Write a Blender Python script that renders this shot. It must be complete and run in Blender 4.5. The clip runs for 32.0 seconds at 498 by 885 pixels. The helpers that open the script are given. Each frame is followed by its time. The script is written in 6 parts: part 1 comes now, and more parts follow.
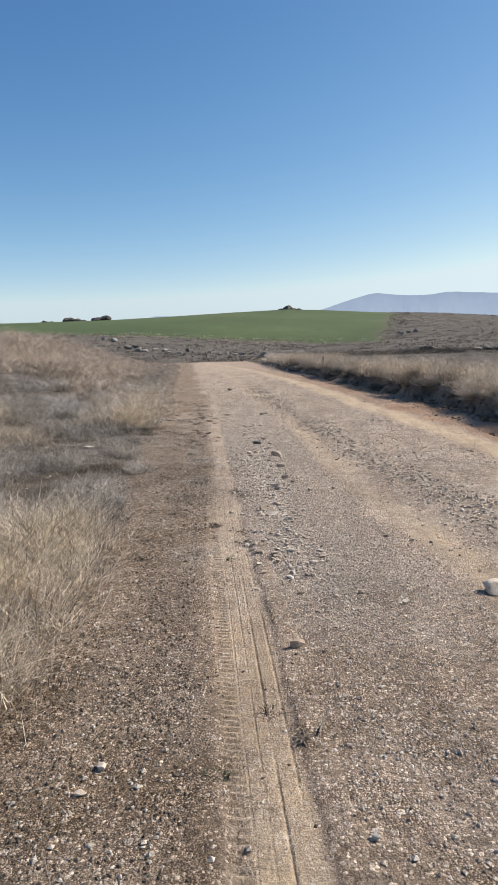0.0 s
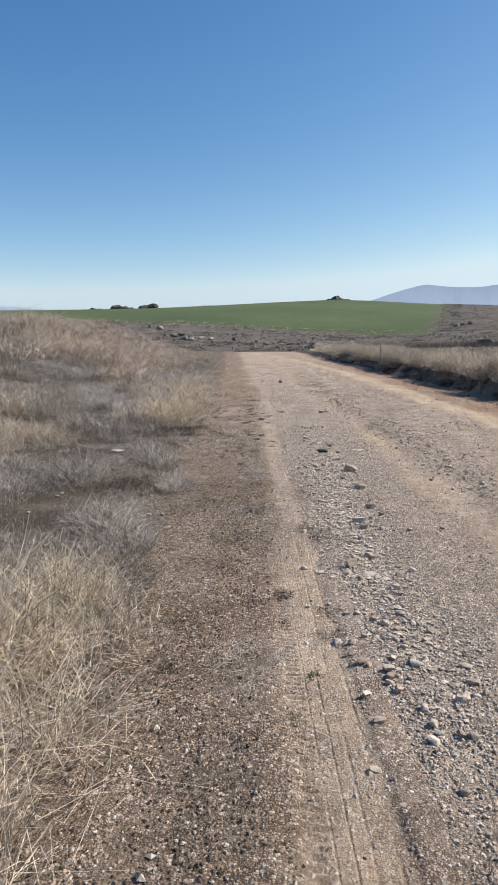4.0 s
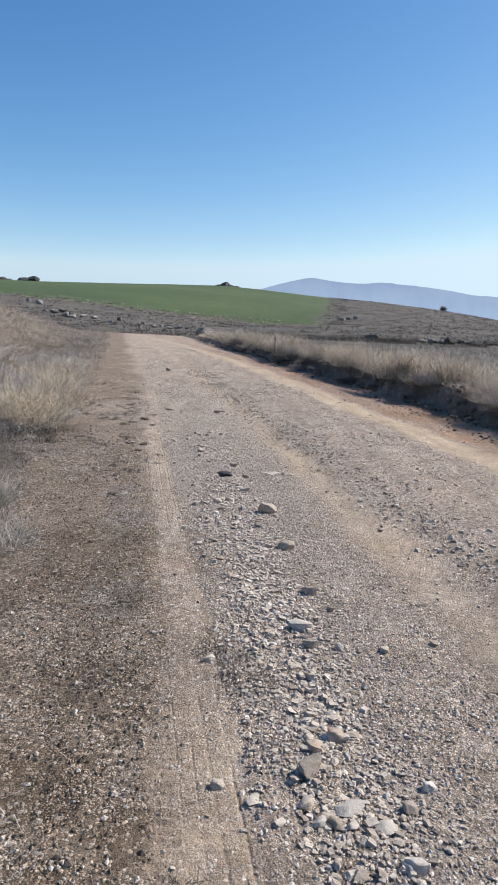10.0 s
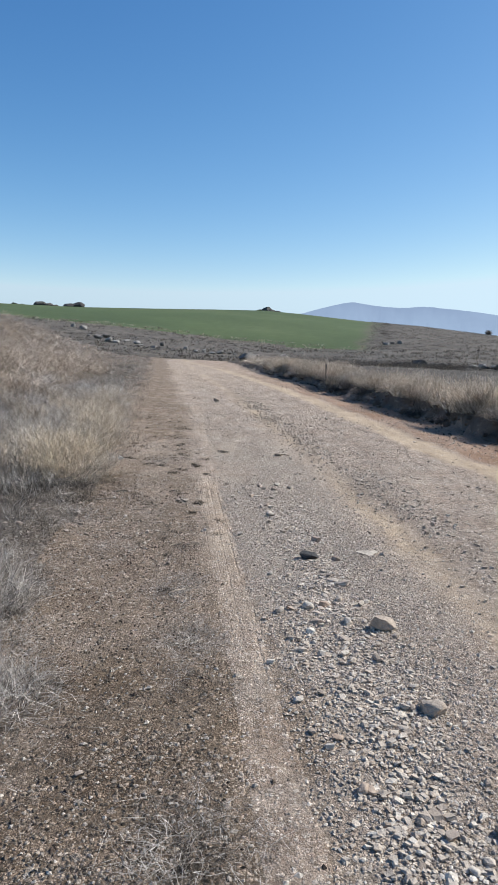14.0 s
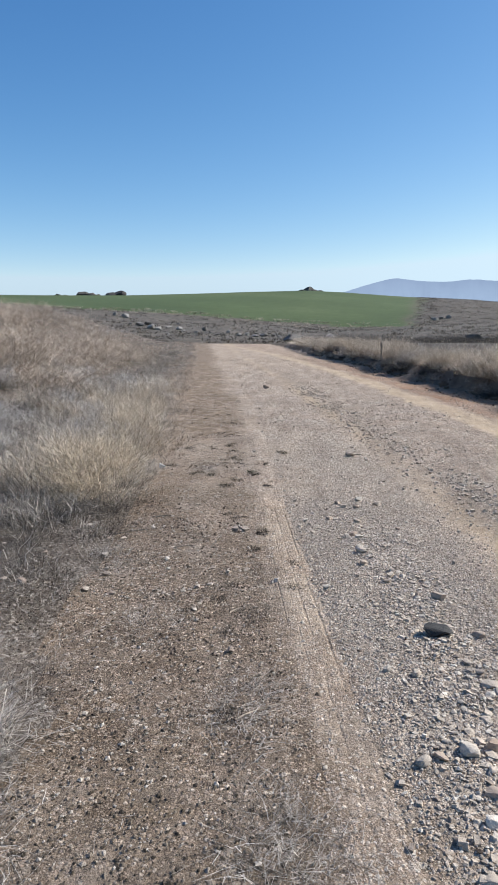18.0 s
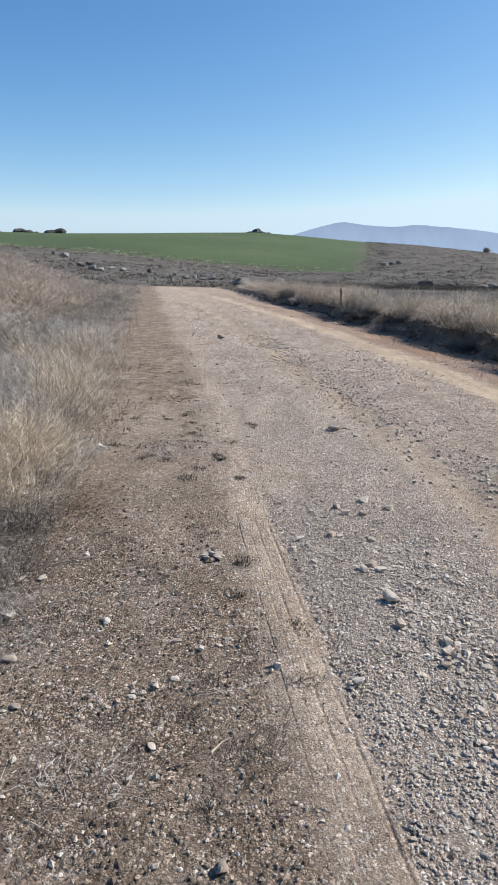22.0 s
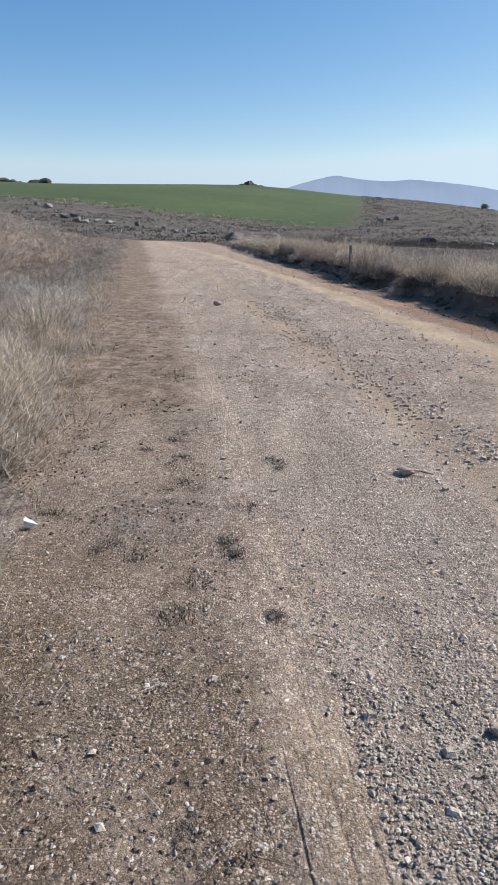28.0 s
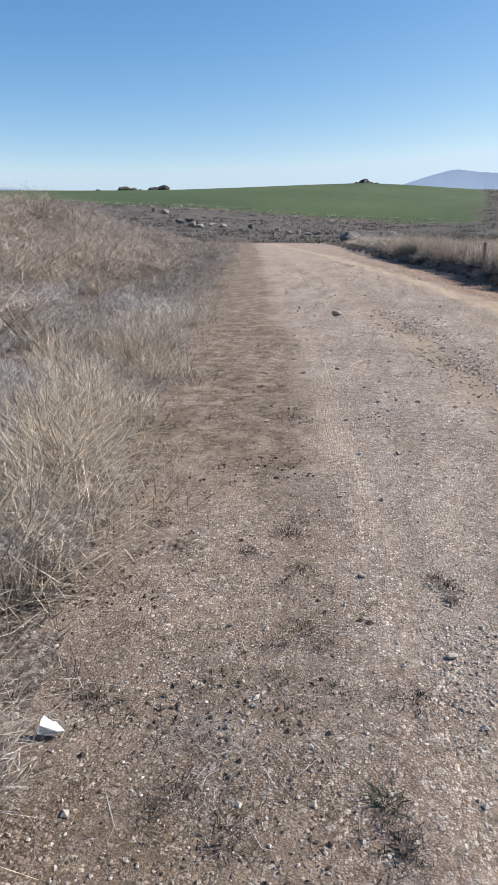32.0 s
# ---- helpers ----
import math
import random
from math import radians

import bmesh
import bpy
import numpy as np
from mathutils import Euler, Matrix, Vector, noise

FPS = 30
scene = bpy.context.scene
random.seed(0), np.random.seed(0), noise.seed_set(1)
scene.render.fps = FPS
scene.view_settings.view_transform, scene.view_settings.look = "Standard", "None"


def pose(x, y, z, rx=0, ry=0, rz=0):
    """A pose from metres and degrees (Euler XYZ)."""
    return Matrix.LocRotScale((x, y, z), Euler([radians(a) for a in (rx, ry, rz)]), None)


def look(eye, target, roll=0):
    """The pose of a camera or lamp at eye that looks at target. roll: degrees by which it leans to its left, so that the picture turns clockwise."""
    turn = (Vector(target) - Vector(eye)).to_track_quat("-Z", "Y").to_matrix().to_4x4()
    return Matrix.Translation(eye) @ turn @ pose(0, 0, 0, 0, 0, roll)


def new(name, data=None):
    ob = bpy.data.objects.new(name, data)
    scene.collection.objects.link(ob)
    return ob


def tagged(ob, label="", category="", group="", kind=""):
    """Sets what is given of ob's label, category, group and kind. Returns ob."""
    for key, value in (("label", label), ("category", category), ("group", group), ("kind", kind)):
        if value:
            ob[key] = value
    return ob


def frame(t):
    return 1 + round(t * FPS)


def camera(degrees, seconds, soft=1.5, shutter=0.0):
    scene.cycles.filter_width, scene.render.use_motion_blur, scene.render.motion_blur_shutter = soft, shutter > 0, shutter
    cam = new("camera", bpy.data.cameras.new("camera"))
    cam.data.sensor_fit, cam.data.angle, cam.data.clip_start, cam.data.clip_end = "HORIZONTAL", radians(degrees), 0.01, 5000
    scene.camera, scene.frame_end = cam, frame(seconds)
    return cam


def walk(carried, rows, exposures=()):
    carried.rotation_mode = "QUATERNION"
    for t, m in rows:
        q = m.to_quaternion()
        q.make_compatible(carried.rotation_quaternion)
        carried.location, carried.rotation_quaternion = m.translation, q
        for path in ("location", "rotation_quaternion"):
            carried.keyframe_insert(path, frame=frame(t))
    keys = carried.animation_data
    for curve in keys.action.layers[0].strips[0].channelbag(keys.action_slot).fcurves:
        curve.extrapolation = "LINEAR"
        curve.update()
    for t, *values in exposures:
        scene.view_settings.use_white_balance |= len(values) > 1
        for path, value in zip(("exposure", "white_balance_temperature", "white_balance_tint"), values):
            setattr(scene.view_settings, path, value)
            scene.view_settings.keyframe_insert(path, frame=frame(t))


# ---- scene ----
import itertools

# ------------------------------------------------------------------ camera
cam = camera(41.3, 32.0, soft=1.7)
PATH = [
    (0, (1.264, 1.718, 1.463), (1.111, 3.691, 1.179), -2.1),
    (0.5, (1.276, 1.761, 1.478), (1.212, 3.739, 1.188), -1.2),
    (1, (1.151, 1.942, 1.487), (1.145, 3.925, 1.228), 1.4),
    (1.5, (1.043, 2.11, 1.49), (0.995, 4.081, 1.153), 3.1),
    (2, (1.061, 2.337, 1.488), (0.734, 4.301, 1.3), -1.2),
    (2.5, (1.1, 2.58, 1.472), (0.773, 4.525, 1.143), -1.2),
    (4.5, (0.829, 3.771, 1.402), (0.603, 5.735, 1.096), -1.2),
    (5, (0.853, 3.872, 1.411), (0.789, 5.837, 1.045), -0.6),
    (5.5, (0.784, 4.011, 1.41), (0.854, 5.992, 1.146), 2.5),
    (6, (0.654, 4.141, 1.438), (0.785, 6.109, 1.109), 2.9),
    (6.5, (0.66, 4.352, 1.411), (0.529, 6.334, 1.178), 0.8),
    (7, (0.709, 4.57, 1.427), (0.548, 6.536, 1.093), 0.4),
    (7.5, (0.745, 4.733, 1.41), (0.702, 6.688, 0.989), 0.3),
    (8, (0.654, 4.921, 1.406), (0.709, 6.898, 1.108), 1.5),
    (8.5, (0.591, 5.089, 1.416), (0.668, 7.057, 1.069), 0.6),
    (9, (0.602, 5.323, 1.407), (0.487, 7.307, 1.178), 0.2),
    (9.5, (0.671, 5.519, 1.417), (0.564, 7.49, 1.094), 1.0),
    (10, (0.624, 5.667, 1.393), (0.691, 7.635, 1.043), 2.4),
    (10.5, (0.438, 5.825, 1.411), (0.419, 7.791, 1.043), 3.4),
    (11, (0.387, 5.94, 1.421), (0.252, 7.904, 1.068), 1.8),
    (11.5, (0.399, 6.124, 1.437), (0.215, 8.091, 1.127), 1.4),
    (12, (0.423, 6.288, 1.448), (0.314, 8.253, 1.094), 1.1),
    (12.5, (0.388, 6.45, 1.43), (0.47, 8.418, 1.079), 2.4),
    (13, (0.237, 6.612, 1.467), (0.351, 8.575, 1.101), 2.0),
    (13.5, (0.24, 6.887, 1.44), (0.227, 8.868, 1.16), 0.7),
    (14, (0.292, 7.111, 1.46), (0.237, 9.09, 1.176), 2.3),
    (14.5, (0.281, 7.256, 1.456), (0.336, 9.219, 1.075), 1.0),
    (15, (0.073, 7.407, 1.474), (0.125, 9.383, 1.17), 1.7),
    (15.5, (0.095, 7.612, 1.464), (-0.012, 9.572, 1.085), -0.6),
    (17.5, (0.015, 8.33, 1.447), (-0.083, 10.273, 0.985), 1.6),
    (18, (0.018, 8.613, 1.431), (-0.172, 10.575, 1.093), -0.1),
    (18.5, (0.056, 8.8, 1.432), (-0.071, 10.758, 1.047), 0.3),
    (19, (-0.027, 8.941, 1.434), (-0.028, 10.912, 1.1), 2.2),
    (19.5, (-0.193, 9.122, 1.429), (-0.194, 11.08, 1.023), 2.3),
    (20, (-0.177, 9.32, 1.421), (-0.323, 11.27, 1.0), -0.0),
    (20.5, (-0.113, 9.514, 1.448), (-0.275, 11.45, 0.972), 1.4),
    (21, (-0.138, 9.752, 1.373), (-0.167, 11.685, 0.861), 3.4),
    (21.5, (-0.262, 9.87, 1.423), (-0.199, 11.813, 0.951), 2.3),
    (22, (-0.266, 10.058, 1.42), (-0.292, 11.995, 0.922), 0.9),
    (22.5, (-0.235, 10.27, 1.446), (-0.5, 12.212, 1.045), 0.4),
    (23, (-0.229, 10.425, 1.43), (-0.482, 12.342, 0.918), -0.0),
    (23.5, (-0.352, 10.572, 1.444), (-0.513, 12.486, 0.887), 1.3),
    (24, (-0.445, 10.72, 1.451), (-0.555, 12.622, 0.843), 0.4),
    (24.5, (-0.404, 10.945, 1.435), (-0.589, 12.873, 0.937), -1.7),
    (25, (-0.343, 11.21, 1.421), (-0.5, 13.126, 0.87), -0.4),
    (25.5, (-0.388, 11.392, 1.375), (-0.445, 13.296, 0.765), 1.4),
    (26, (-0.521, 11.585, 1.414), (-0.447, 13.496, 0.83), 0.5),
    (26.5, (-0.531, 11.724, 1.411), (-0.538, 13.647, 0.863), 0.0),
    (28.5, (-0.512, 12.603, 1.378), (-0.51, 14.501, 0.746), 2.1),
    (29, (-0.537, 12.805, 1.376), (-0.738, 14.702, 0.775), -1.7),
    (29.5, (-0.54, 13.077, 1.362), (-0.809, 14.947, 0.706), -0.7),
    (30, (-0.551, 13.211, 1.351), (-0.708, 15.087, 0.675), -1.1),
    (30.5, (-0.692, 13.346, 1.381), (-0.745, 15.244, 0.753), -1.3),
    (31, (-0.79, 13.451, 1.388), (-0.922, 15.322, 0.691), 0.5),
    (31.5, (-0.779, 13.606, 1.372), (-1.068, 15.469, 0.705), -2.2),
    (32, (-0.707, 13.803, 1.382), (-1.027, 15.678, 0.762), -0.4),
]
walk(cam, [(t, look(e, g, r)) for t, e, g, r in PATH],
     exposures=[(0.0, 0.36, 7080, 10), (2.0, 0.38, 6950, 10), (5.0, 0.33, 6800, 10), (9.0, 0.33, 6480, 9), (12.0, 0.42, 6400, 8), (14.0, 0.33, 6380, 7), (19.0, 0.38, 6400, 8), (24.0, 0.35, 6420, 8), (26.0, 0.31, 6450, 9), (29.0, 0.27, 6520, 10), (30.0, 0.36, 6540, 10), (31.0, 0.31, 6520, 10), (32.0, 0.34, 6450, 10)])

# ------------------------------------------------------------------ world and sun
SUN_DIR = Vector((0.72, 0.27, 0.64)).normalized()
world = bpy.data.worlds.new("sky")
scene.world = world
world.use_nodes = True
wn = world.node_tree.nodes
sky = wn.new("ShaderNodeTexSky")
sky.sky_type = "NISHITA"
sky.sun_disc = False
sky.sun_elevation = math.asin(SUN_DIR.z)
sky.sun_rotation = math.atan2(SUN_DIR.x, SUN_DIR.y)
sky.altitude = 1500
sky.air_density = 1.0
sky.dust_density = 1.0
sky.ozone_density = 4.5
wl = world.node_tree.links


def sky_math(op, a, value):
    k = wn.new("ShaderNodeMath")
    k.operation = op
    wl.new(a, k.inputs[0])
    if isinstance(value, float):
        k.inputs[1].default_value = value
    else:
        wl.new(value, k.inputs[1])
    return k.outputs[0]


# the dry air of the place: a deeper azure overhead, whiter haze low down
split, merge = wn.new("ShaderNodeSeparateColor"), wn.new("ShaderNodeCombineColor")
wl.new(sky.outputs[0], split.inputs[0])
SKY = 0.118
red_s, green_s, blue_s = (sky_math("MULTIPLY", sky_math("POWER", sky_math("MULTIPLY", split.outputs[k], SKY), p), a) for k, p, a in ((0, 1.6, 2.3), (1, 1.16, 1.19), (2, 0.84, 0.915)))
cap = wn.new("ShaderNodeMath")
cap.operation = "SMOOTH_MIN"
wl.new(blue_s, cap.inputs[0])
cap.inputs[1].default_value, cap.inputs[2].default_value = 0.80, 0.25
blue_s = cap.outputs[0]
green_s = sky_math("MINIMUM", green_s, sky_math("MULTIPLY", blue_s, 0.865))
wl.new(sky_math("MINIMUM", red_s, sky_math("MULTIPLY", green_s, 0.80)), merge.inputs[0])
wl.new(green_s, merge.inputs[1])
wl.new(blue_s, merge.inputs[2])
wl.new(merge.outputs[0], wn["Background"].inputs["Color"])
wn["Background"].inputs["Strength"].default_value = 1.0
sun_data = bpy.data.lights.new("sun", "SUN")
sun_data.energy = 5.0
sun_data.angle = radians(0.6)
sun_data.color = (1.0, 0.955, 0.90)
sun = new("sun", sun_data)
sun.matrix_world = look(tuple(SUN_DIR * 50), (0, 0, 0))
scene.view_settings.exposure = 0.35


# ------------------------------------------------------------------ materials
def mat(name):
    m = bpy.data.materials.new(name)
    m.use_nodes = True
    nt = m.node_tree
    return m, nt.nodes, nt.links, nt.nodes["Principled BSDF"]


def math_node(n, l, op, a, b=None, clamp=False):
    k = n.new("ShaderNodeMath")
    k.operation, k.use_clamp = op, clamp
    for i, v in enumerate((a, b)):
        if v is None:
            continue
        if isinstance(v, (int, float)):
            k.inputs[i].default_value = v
        else:
            l.new(v, k.inputs[i])
    return k.outputs[0]


def mix(n, l, fac, a, b, blend="MIX"):
    k = n.new("ShaderNodeMix")
    k.data_type, k.blend_type = "RGBA", blend
    for sock, v in ((k.inputs[0], fac), (k.inputs[6], a), (k.inputs[7], b)):
        if isinstance(v, (int, float)):
            sock.default_value = v
        elif isinstance(v, tuple):
            sock.default_value = (*v, 1)
        else:
            l.new(v, sock)
    return k.outputs[2]


def tex_noise(n, l, vec, scale, detail=3.0, rough=0.55):
    k = n.new("ShaderNodeTexNoise")
    k.inputs["Scale"].default_value = scale
    k.inputs["Detail"].default_value = detail
    k.inputs["Roughness"].default_value = rough
    l.new(vec, k.inputs["Vector"])
    return k.outputs["Fac"]


def tex_voronoi(n, l, vec, scale, feature="F1"):
    k = n.new("ShaderNodeTexVoronoi")
    k.feature = feature
    k.inputs["Scale"].default_value = scale
    l.new(vec, k.inputs["Vector"])
    return k


def ramp(n, l, fac, *stops):
    k = n.new("ShaderNodeValToRGB")
    el = k.color_ramp.elements
    while len(el) < len(stops):
        el.new(0.5)
    for e, (p, c) in zip(el, stops):
        e.position, e.color = p, (*c, 1) if isinstance(c, tuple) else (c, c, c, 1)
    l.new(fac, k.inputs[0])
    return k.outputs[0]


def attr(n, name):
    k = n.new("ShaderNodeAttribute")
    k.attribute_name = name
    return k.outputs["Fac"]


def bump(n, l, bsdf, height, strength=0.6, distance=0.01):
    k = n.new("ShaderNodeBump")
    k.inputs["Strength"].default_value = strength
    k.inputs["Distance"].default_value = distance
    l.new(height, k.inputs["Height"])
    l.new(k.outputs[0], bsdf.inputs["Normal"])


def position(n):
    return n.new("ShaderNodeNewGeometry").outputs["Position"]


def pebbles(n, l, pos, scale, share):
    """Separate grains in a matrix: their mask, their tone and their relief."""
    v = tex_voronoi(n, l, pos, scale)
    v.voronoi_dimensions = "2D"
    sep = n.new("ShaderNodeSeparateColor")
    l.new(v.outputs["Color"], sep.inputs[0])
    there = math_node(n, l, "GREATER_THAN", sep.outputs[0], 1.0 - share)
    reach = math_node(n, l, "MULTIPLY", math_node(n, l, "ADD", math_node(n, l, "MULTIPLY", sep.outputs[2], 0.40), 0.26), there)
    dome = math_node(n, l, "SUBTRACT", math_node(n, l, "POWER", reach, 2.0), math_node(n, l, "POWER", v.outputs["Distance"], 2.0))
    mask = math_node(n, l, "MULTIPLY", dome, 16.0, True)
    return mask, sep.outputs[1], math_node(n, l, "POWER", math_node(n, l, "MAXIMUM", dome, 0.0), 0.6)


def make_road():
    """Packed gravel: pinkish grey crushed stone in dirt, with sandy wheel bands and a dark crumbly shoulder."""
    m, n, l, b = mat("gravel_road")
    pos = position(n)
    warp = n.new("ShaderNodeTexNoise")
    warp.inputs["Scale"].default_value, warp.inputs["Detail"].default_value = 70.0, 3.0
    l.new(pos, warp.inputs["Vector"])
    off = n.new("ShaderNodeVectorMath")
    off.operation = "MULTIPLY_ADD"
    l.new(warp.outputs["Color"], off.inputs[0])
    off.inputs[1].default_value = (0.006, 0.006, 0.006)
    l.new(pos, off.inputs[2])
    bent = off.outputs[0]
    m1, t1, h1 = pebbles(n, l, bent, 125, 0.97)
    m2, t2, h2 = pebbles(n, l, bent, 66, 0.36)
    m3, t3, h3 = pebbles(n, l, bent, 36, 0.12)
    lots = ramp(n, l, tex_noise(n, l, pos, 3.4, 6, 0.7), (0.36, 0.15), (0.6, 1.0))
    m1, h1 = math_node(n, l, "MULTIPLY", m1, lots), math_node(n, l, "MULTIPLY", h1, lots)
    few = ramp(n, l, tex_noise(n, l, pos, 1.7, 6, 0.75), (0.42, 0.0), (0.55, 1.0))
    m3, h3 = math_node(n, l, "MULTIPLY", m3, few), math_node(n, l, "MULTIPLY", h3, few)
    big = tex_noise(n, l, pos, 0.9, 5)
    mid = tex_noise(n, l, pos, 7, 4)
    patch = tex_noise(n, l, pos, 2.3, 5, 0.65)
    fine = tex_noise(n, l, pos, 110, 6, 0.8)
    tones = ((0.0, (0.19, 0.148, 0.117)), (0.3, (0.38, 0.302, 0.243)), (0.75, (0.58, 0.485, 0.40)), (1.0, (0.78, 0.69, 0.59)))
    dirt = mix(n, l, ramp(n, l, mid, (0.35, 0.0), (0.65, 1.0)), (0.35, 0.260, 0.199), (0.475, 0.373, 0.296))
    dirt = mix(n, l, ramp(n, l, tex_noise(n, l, pos, 1.3, 6, 0.72), (0.42, 0.0), (0.62, 0.8)), dirt, (0.42, 0.36, 0.305))
    dirt = mix(n, l, ramp(n, l, patch, (0.5, 0.0), (0.68, 0.7)), dirt, (0.19, 0.136, 0.10))
    sand = mix(n, l, mid, (0.41, 0.306, 0.203), (0.52, 0.404, 0.278))
    sandm = math_node(n, l, "MULTIPLY", attr(n, "sand"), ramp(n, l, tex_noise(n, l, pos, 9, 5, 0.7), (0.25, 0.5), (0.6, 1.0)), True)
    col = mix(n, l, sandm, dirt, sand)
    soil = mix(n, l, mid, (0.075, 0.05, 0.030), (0.165, 0.115, 0.070))
    soilm = math_node(n, l, "MULTIPLY", attr(n, "soil"), ramp(n, l, patch, (0.3, 0.45), (0.55, 1.0)), True)
    col = mix(n, l, soilm, col, soil)
    col = mix(n, l, attr(n, "red"), col, mix(n, l, mid, (0.20, 0.112, 0.066), (0.33, 0.198, 0.122)))
    loose = mix(n, l, mid, (0.35, 0.297, 0.243), (0.49, 0.422, 0.35))
    col = mix(n, l, math_node(n, l, "MULTIPLY", attr(n, "chips"), ramp(n, l, tex_noise(n, l, pos, 6, 6, 0.75), (0.3, 0.45), (0.6, 1.0)), True), col, loose)
    straw = mix(n, l, ramp(n, l, tex_noise(n, l, pos, 16, 6, 0.75), (0.40, 0.0), (0.64, 1.0)), (0.070, 0.048, 0.031), (0.275, 0.196, 0.124))
    col = mix(n, l, math_node(n, l, "MULTIPLY", attr(n, "straw"), ramp(n, l, tex_noise(n, l, pos, 5, 5, 0.7), (0.36, 0.15), (0.56, 1.0)), True), col, straw)
    cover_up = math_node(n, l, "MAXIMUM", math_node(n, l, "MULTIPLY", sandm, 0.85), math_node(n, l, "MULTIPLY", math_node(n, l, "MAXIMUM", attr(n, "straw"), attr(n, "red")), 0.8))
    grain = math_node(n, l, "SUBTRACT", 1.0, cover_up, True)
    s1, s2 = ramp(n, l, t1, *tones), ramp(n, l, t2, *tones)
    brown = math_node(n, l, "MULTIPLY", soilm, 0.75)
    s1, s2 = mix(n, l, brown, s1, (0.66, 0.54, 0.41), "MULTIPLY"), mix(n, l, brown, s2, (0.78, 0.67, 0.55), "MULTIPLY")
    # shade between the grains is painted: the matrix there is multiplied darker
    gap_shade = math_node(n, l, "MULTIPLY", math_node(n, l, "MULTIPLY", lots, grain), 0.88)
    col = mix(n, l, gap_shade, col, mix(n, l, 1.0, col, (0.54, 0.49, 0.445), "MULTIPLY"))
    col = mix(n, l, math_node(n, l, "MULTIPLY", math_node(n, l, "MULTIPLY", m1, grain), 0.9), col, s1)
    col = mix(n, l, math_node(n, l, "MULTIPLY", math_node(n, l, "MULTIPLY", m2, grain), 0.85), col, s2)
    col = mix(n, l, math_node(n, l, "MULTIPLY", math_node(n, l, "MULTIPLY", m3, grain), 0.7), col, ramp(n, l, t3, (0.0, (0.36, 0.29, 0.235)), (1.0, (0.66, 0.58, 0.49))))
    col = mix(n, l, 0.5, col, ramp(n, l, big, (0.3, 0.75), (0.7, 1.15)), "MULTIPLY")
    # the fine bump noise also tints: hollows get painted cavity shade
    col = mix(n, l, 0.7, col, ramp(n, l, fine, (0.36, 0.55), (0.62, 1.35)), "MULTIPLY")
    # streaks drawn out along the way that the wheels go, and clots of stones a few centimetres wide
    lane = n.new("ShaderNodeMapping")
    lane.inputs["Rotation"].default_value = (0, 0, radians(-9.0))
    lane.inputs["Scale"].default_value = (1.0, 0.11, 1.0)
    l.new(pos, lane.inputs["Vector"])
    streak = tex_noise(n, l, lane.outputs[0], 4.2, 5, 0.62)
    col = mix(n, l, 0.6, col, ramp(n, l, streak, (0.36, (0.82, 0.79, 0.76)), (0.52, (1.03, 1.02, 1.0)), (0.66, (1.22, 1.19, 1.14))), "MULTIPLY")
    clot = tex_noise(n, l, bent, 24, 4, 0.8)
    col = mix(n, l, math_node(n, l, "MULTIPLY", grain, 0.75), col, ramp(n, l, clot, (0.36, 0.52), (0.5, 1.02), (0.63, 1.46)), "MULTIPLY")
    l.new(col, b.inputs["Base Color"])
    b.inputs["Roughness"].default_value = 0.95
    b.inputs["Specular IOR Level"].default_value = 0.2
    hgt = math_node(n, l, "ADD", math_node(n, l, "MULTIPLY", h1, 1.3), math_node(n, l, "MULTIPLY", h2, 2.0))
    hgt = math_node(n, l, "ADD", hgt, math_node(n, l, "MULTIPLY", h3, 1.6))
    hgt = math_node(n, l, "ADD", math_node(n, l, "MULTIPLY", hgt, grain), math_node(n, l, "MULTIPLY", fine, 1.1))
    bump(n, l, b, hgt, 0.85, 0.0102)
    return m


